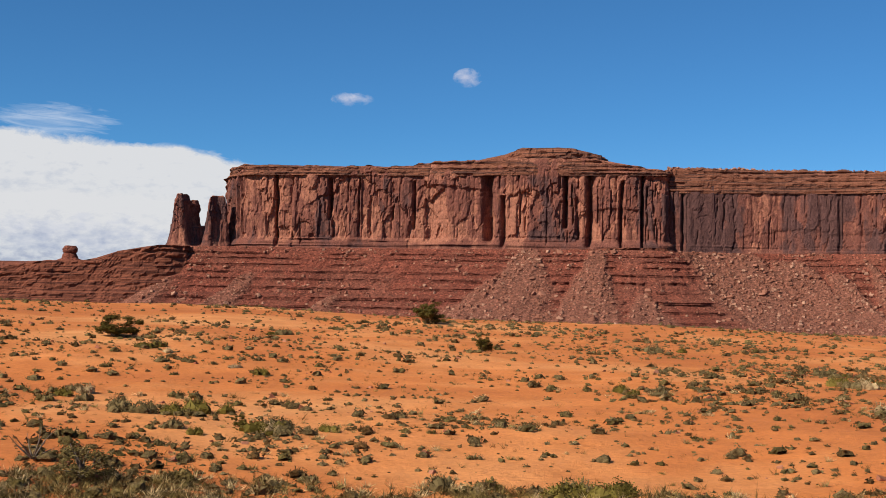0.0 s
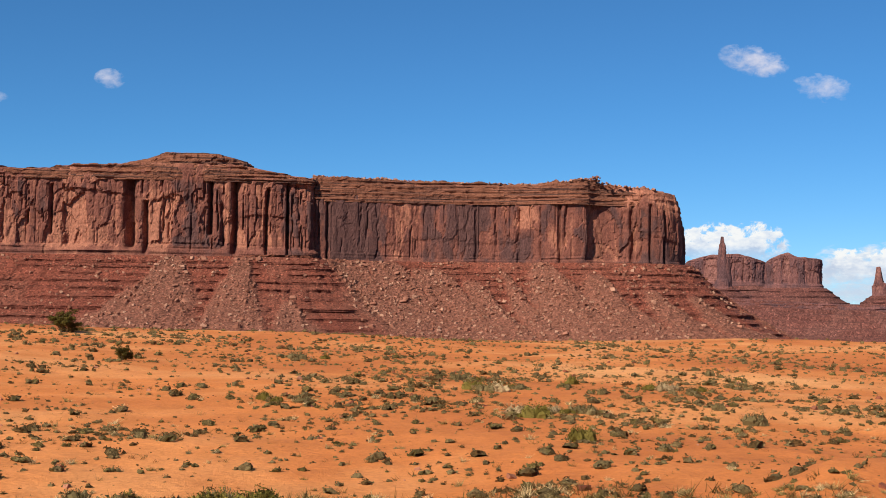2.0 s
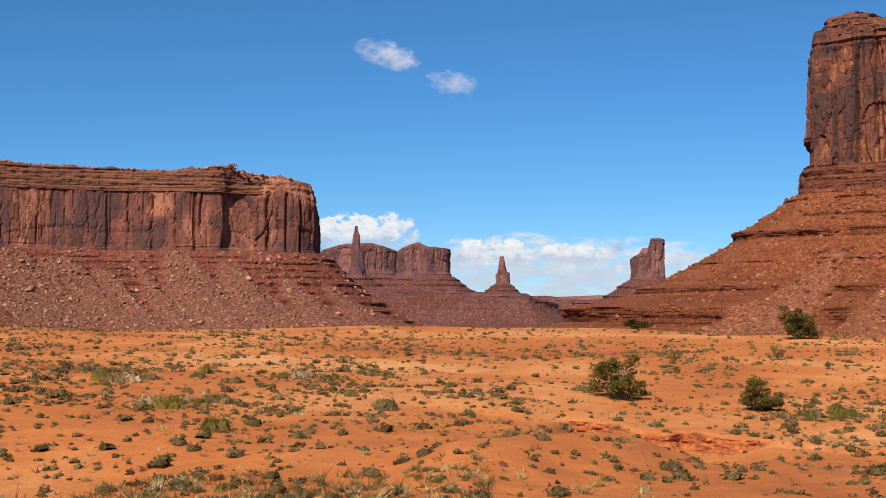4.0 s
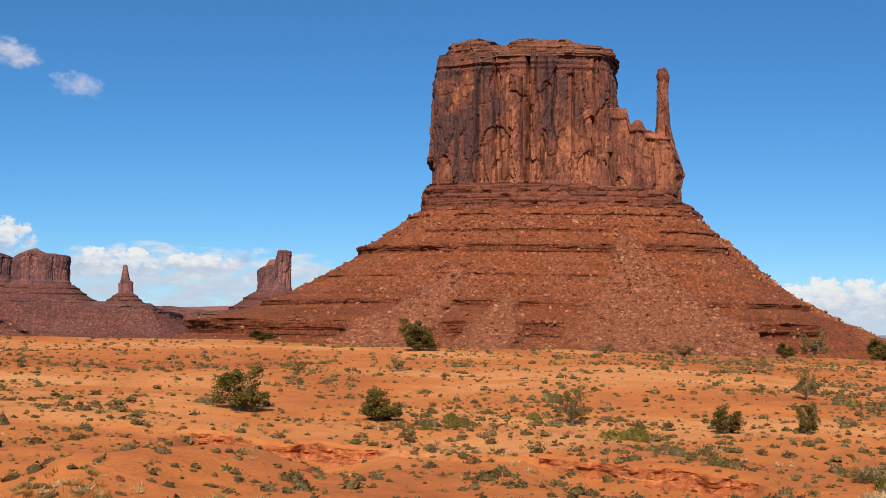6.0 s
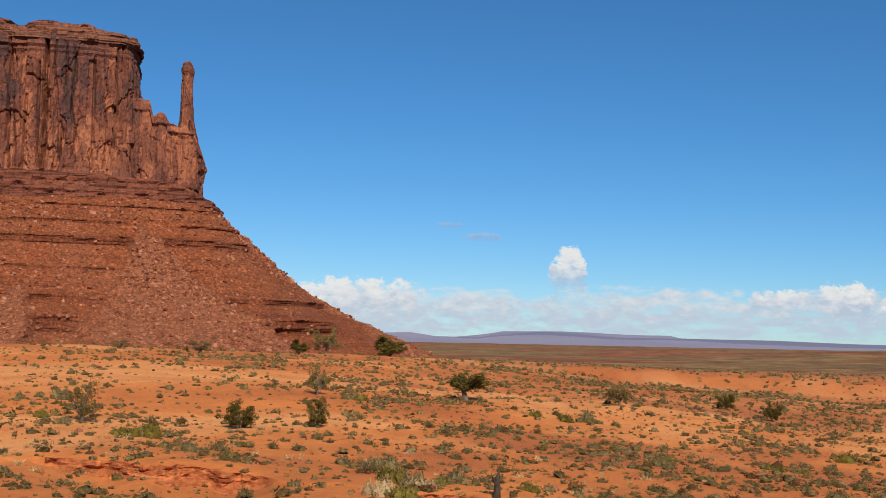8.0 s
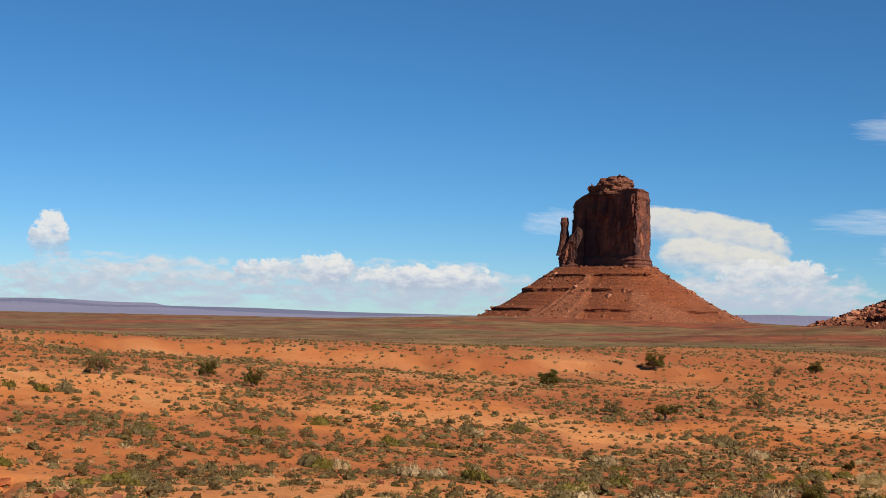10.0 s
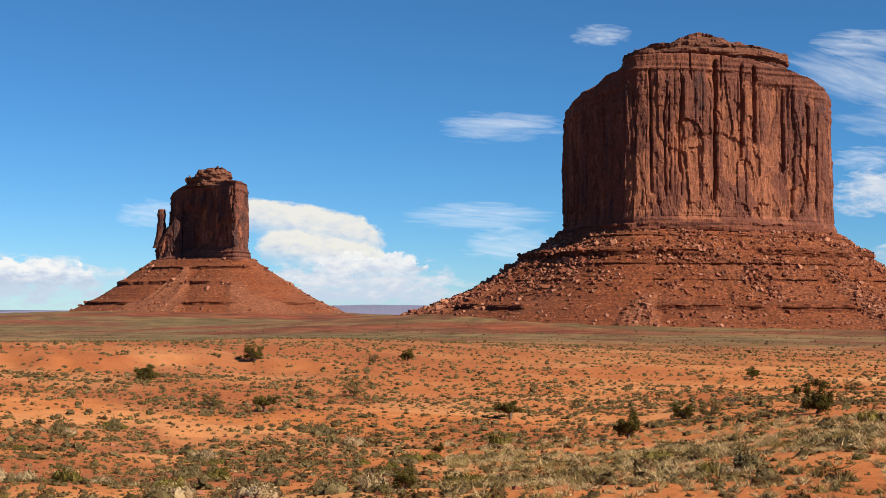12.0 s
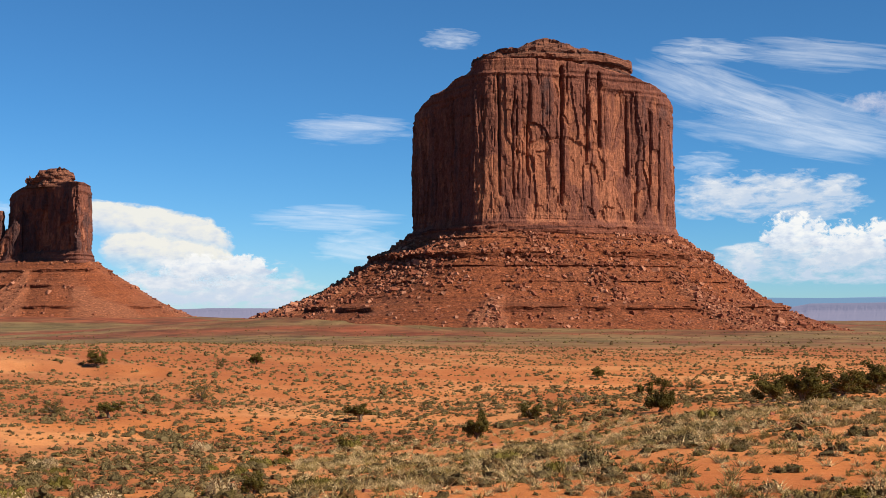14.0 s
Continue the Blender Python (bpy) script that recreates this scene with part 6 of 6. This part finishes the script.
    # the cloud glows with these tones instead of taking sunlight
    glow = m.t.nodes.new("ShaderNodeEmission")
    clear = m.t.nodes.new("ShaderNodeBsdfTransparent")
    mix = m.t.nodes.new("ShaderNodeMixShader")
    m.link(col, glow.inputs["Color"])
    glow.inputs["Strength"].default_value = 0.69
    m.link(alpha, mix.inputs[0])
    m.link(clear.outputs[0], mix.inputs[1])
    m.link(glow.outputs[0], mix.inputs[2])
    m.link(mix.outputs[0], m.t.nodes["Material Output"].inputs["Surface"])
    return m.mat


CLOUD_MATS = {k: cloud_mat(k) for k in ("sheet", "anvil", "heap", "bank", "wisp", "puff", "grey")}
CLOUD_LABEL = {"sheet": "broad bright white thundercloud top with a smooth upper edge", "heap": "bright white heaped cumulus cloud low over the horizon", "bank": "level grey-white cloud bank over the horizon", "anvil": "creamy white thundercloud with a flat anvil top", "wisp": "thin white streak of high cirrus cloud",
               "puff": "small pale cloud puff in the blue sky", "grey": "small grey shred of shaded cloud"}
CLOUDS = []


def cloud(az, el, half_w, half_h, kind, lean=0.0):
    far = 4870 - 2.0 * len(CLOUDS)
    nu, nv = 15, 9
    U, V = np.meshgrid(np.linspace(-1, 1, nu), np.linspace(-1, 1, nv))
    c, s = math.cos(radians(lean)), math.sin(radians(lean))
    A = np.radians(az + half_w * U * c + half_h * V * s)
    E = np.radians(el - half_w * U * s + half_h * V * c)
    P = np.stack([far * np.sin(A) * np.cos(E), far * np.cos(A) * np.cos(E), EYE + far * np.sin(E)], -1).reshape(-1, 3)
    me = mesh_from("backdrop_cloud", P, grid_faces(nu, nv))
    lay = me.uv_layers.new(name="UVMap")
    uv = np.stack([U, V], -1).reshape(-1, 2)
    idx = np.empty(len(me.loops), np.int32)
    me.loops.foreach_get("vertex_index", idx)
    lay.data.foreach_set("uv", uv[idx].ravel().astype(np.float32))
    me.materials.append(CLOUD_MATS[kind])
    ob = new("backdrop_cloud", me)
    CLOUDS.append(ob)
    return tagged(ob, CLOUD_LABEL[kind], "cloud", kind="structure")


cloud(-15.56, 4.87, 10.64, 2.49, "sheet", 4)
cloud(-17.21, 3.24, 8.80, 1.83, "sheet")
cloud(-15.51, 2.94, 4.77, 1.22, "grey")
cloud(-16.5, 7.76, 2.87, 0.79, "wisp")
cloud(0.98, 10.19, 0.71, 0.44, "puff")
cloud(-4.06, 9.18, 0.99, 0.33, "puff")
cloud(28.51, 11.28, 1.55, 0.66, "puff", 14)
cloud(28.75, 11.10, 1.00, 0.45, "puff", 14)
cloud(31.35, 10.04, 1.35, 0.62, "puff", 10)
cloud(27.49, 3.51, 2.57, 1.10, "heap")
cloud(33.75, 2.2, 3.18, 1.53, "bank")
cloud(38.51, 1.99, 4.28, 1.53, "bank")
cloud(33.02, 2.68, 1.96, 0.79, "heap")
cloud(36.55, 2.71, 1.59, 0.55, "heap")
cloud(38.47, 3.06, 0.45, 0.29, "grey")
cloud(64.01, 1.36, 3.06, 1.15, "heap")
cloud(66.83, 0.82, 6.11, 1.28, "bank")
cloud(76.52, 0.97, 6.11, 1.31, "bank")
cloud(73.04, 2.77, 0.92, 1.22, "heap")
cloud(81.91, 1.62, 1.47, 0.61, "heap")
cloud(84.57, 1.68, 1.28, 0.93, "heap")
cloud(87.04, 1.12, 6.85, 1.20, "bank")
cloud(89.05, 1.32, 2.08, 0.67, "heap")
cloud(69.34, 4.21, 1.45, 0.23, "grey")
cloud(67.93, 4.74, 0.83, 0.16, "grey")
cloud(94.31, 4.0, 1.53, 0.71, "wisp")
cloud(100.9, 3.55, 3.7, 1.05, "anvil", 10)
cloud(101.6, 2.35, 3.0, 1.0, "anvil", 8)
cloud(103.76, 1.79, 2.57, 0.79, "heap")
cloud(103.39, 1.35, 4.16, 1.10, "bank")
cloud(109.38, 7.88, 2.99, 0.78, "wisp")
cloud(108.5, 4.02, 3.67, 0.67, "wisp")
cloud(109.84, 2.75, 2.32, 0.98, "wisp")
cloud(113.7, 11.75, 1.41, 0.55, "wisp")
cloud(84.74, 1.56, 0.98, 0.98, "heap")
cloud(89.14, 1.38, 3.55, 0.73, "heap")
cloud(103.64, 0.81, 4.89, 0.92, "bank")
cloud(124.83, 9.49, 4.03, 1.10, "wisp", 17)
cloud(129.23, 8.03, 4.77, 1.22, "wisp", 13)
cloud(124.61, 10.98, 2.32, 0.64, "wisp", 4)
cloud(129.5, 10.62, 4.52, 0.78, "wisp", 6)
cloud(124.68, 6.28, 1.47, 0.61, "wisp")
cloud(127.24, 4.86, 4.40, 1.16, "bank")
cloud(128.3, 2.98, 1.53, 1.32, "heap")
cloud(131.28, 2.72, 2.44, 1.22, "heap")
cloud(129.14, 2.05, 4.77, 0.98, "bank")
cloud(131.93, 8.48, 1.83, 0.61, "puff")
cloud(128.53, 7.3, 5.50, 1.04, "wisp", 9)
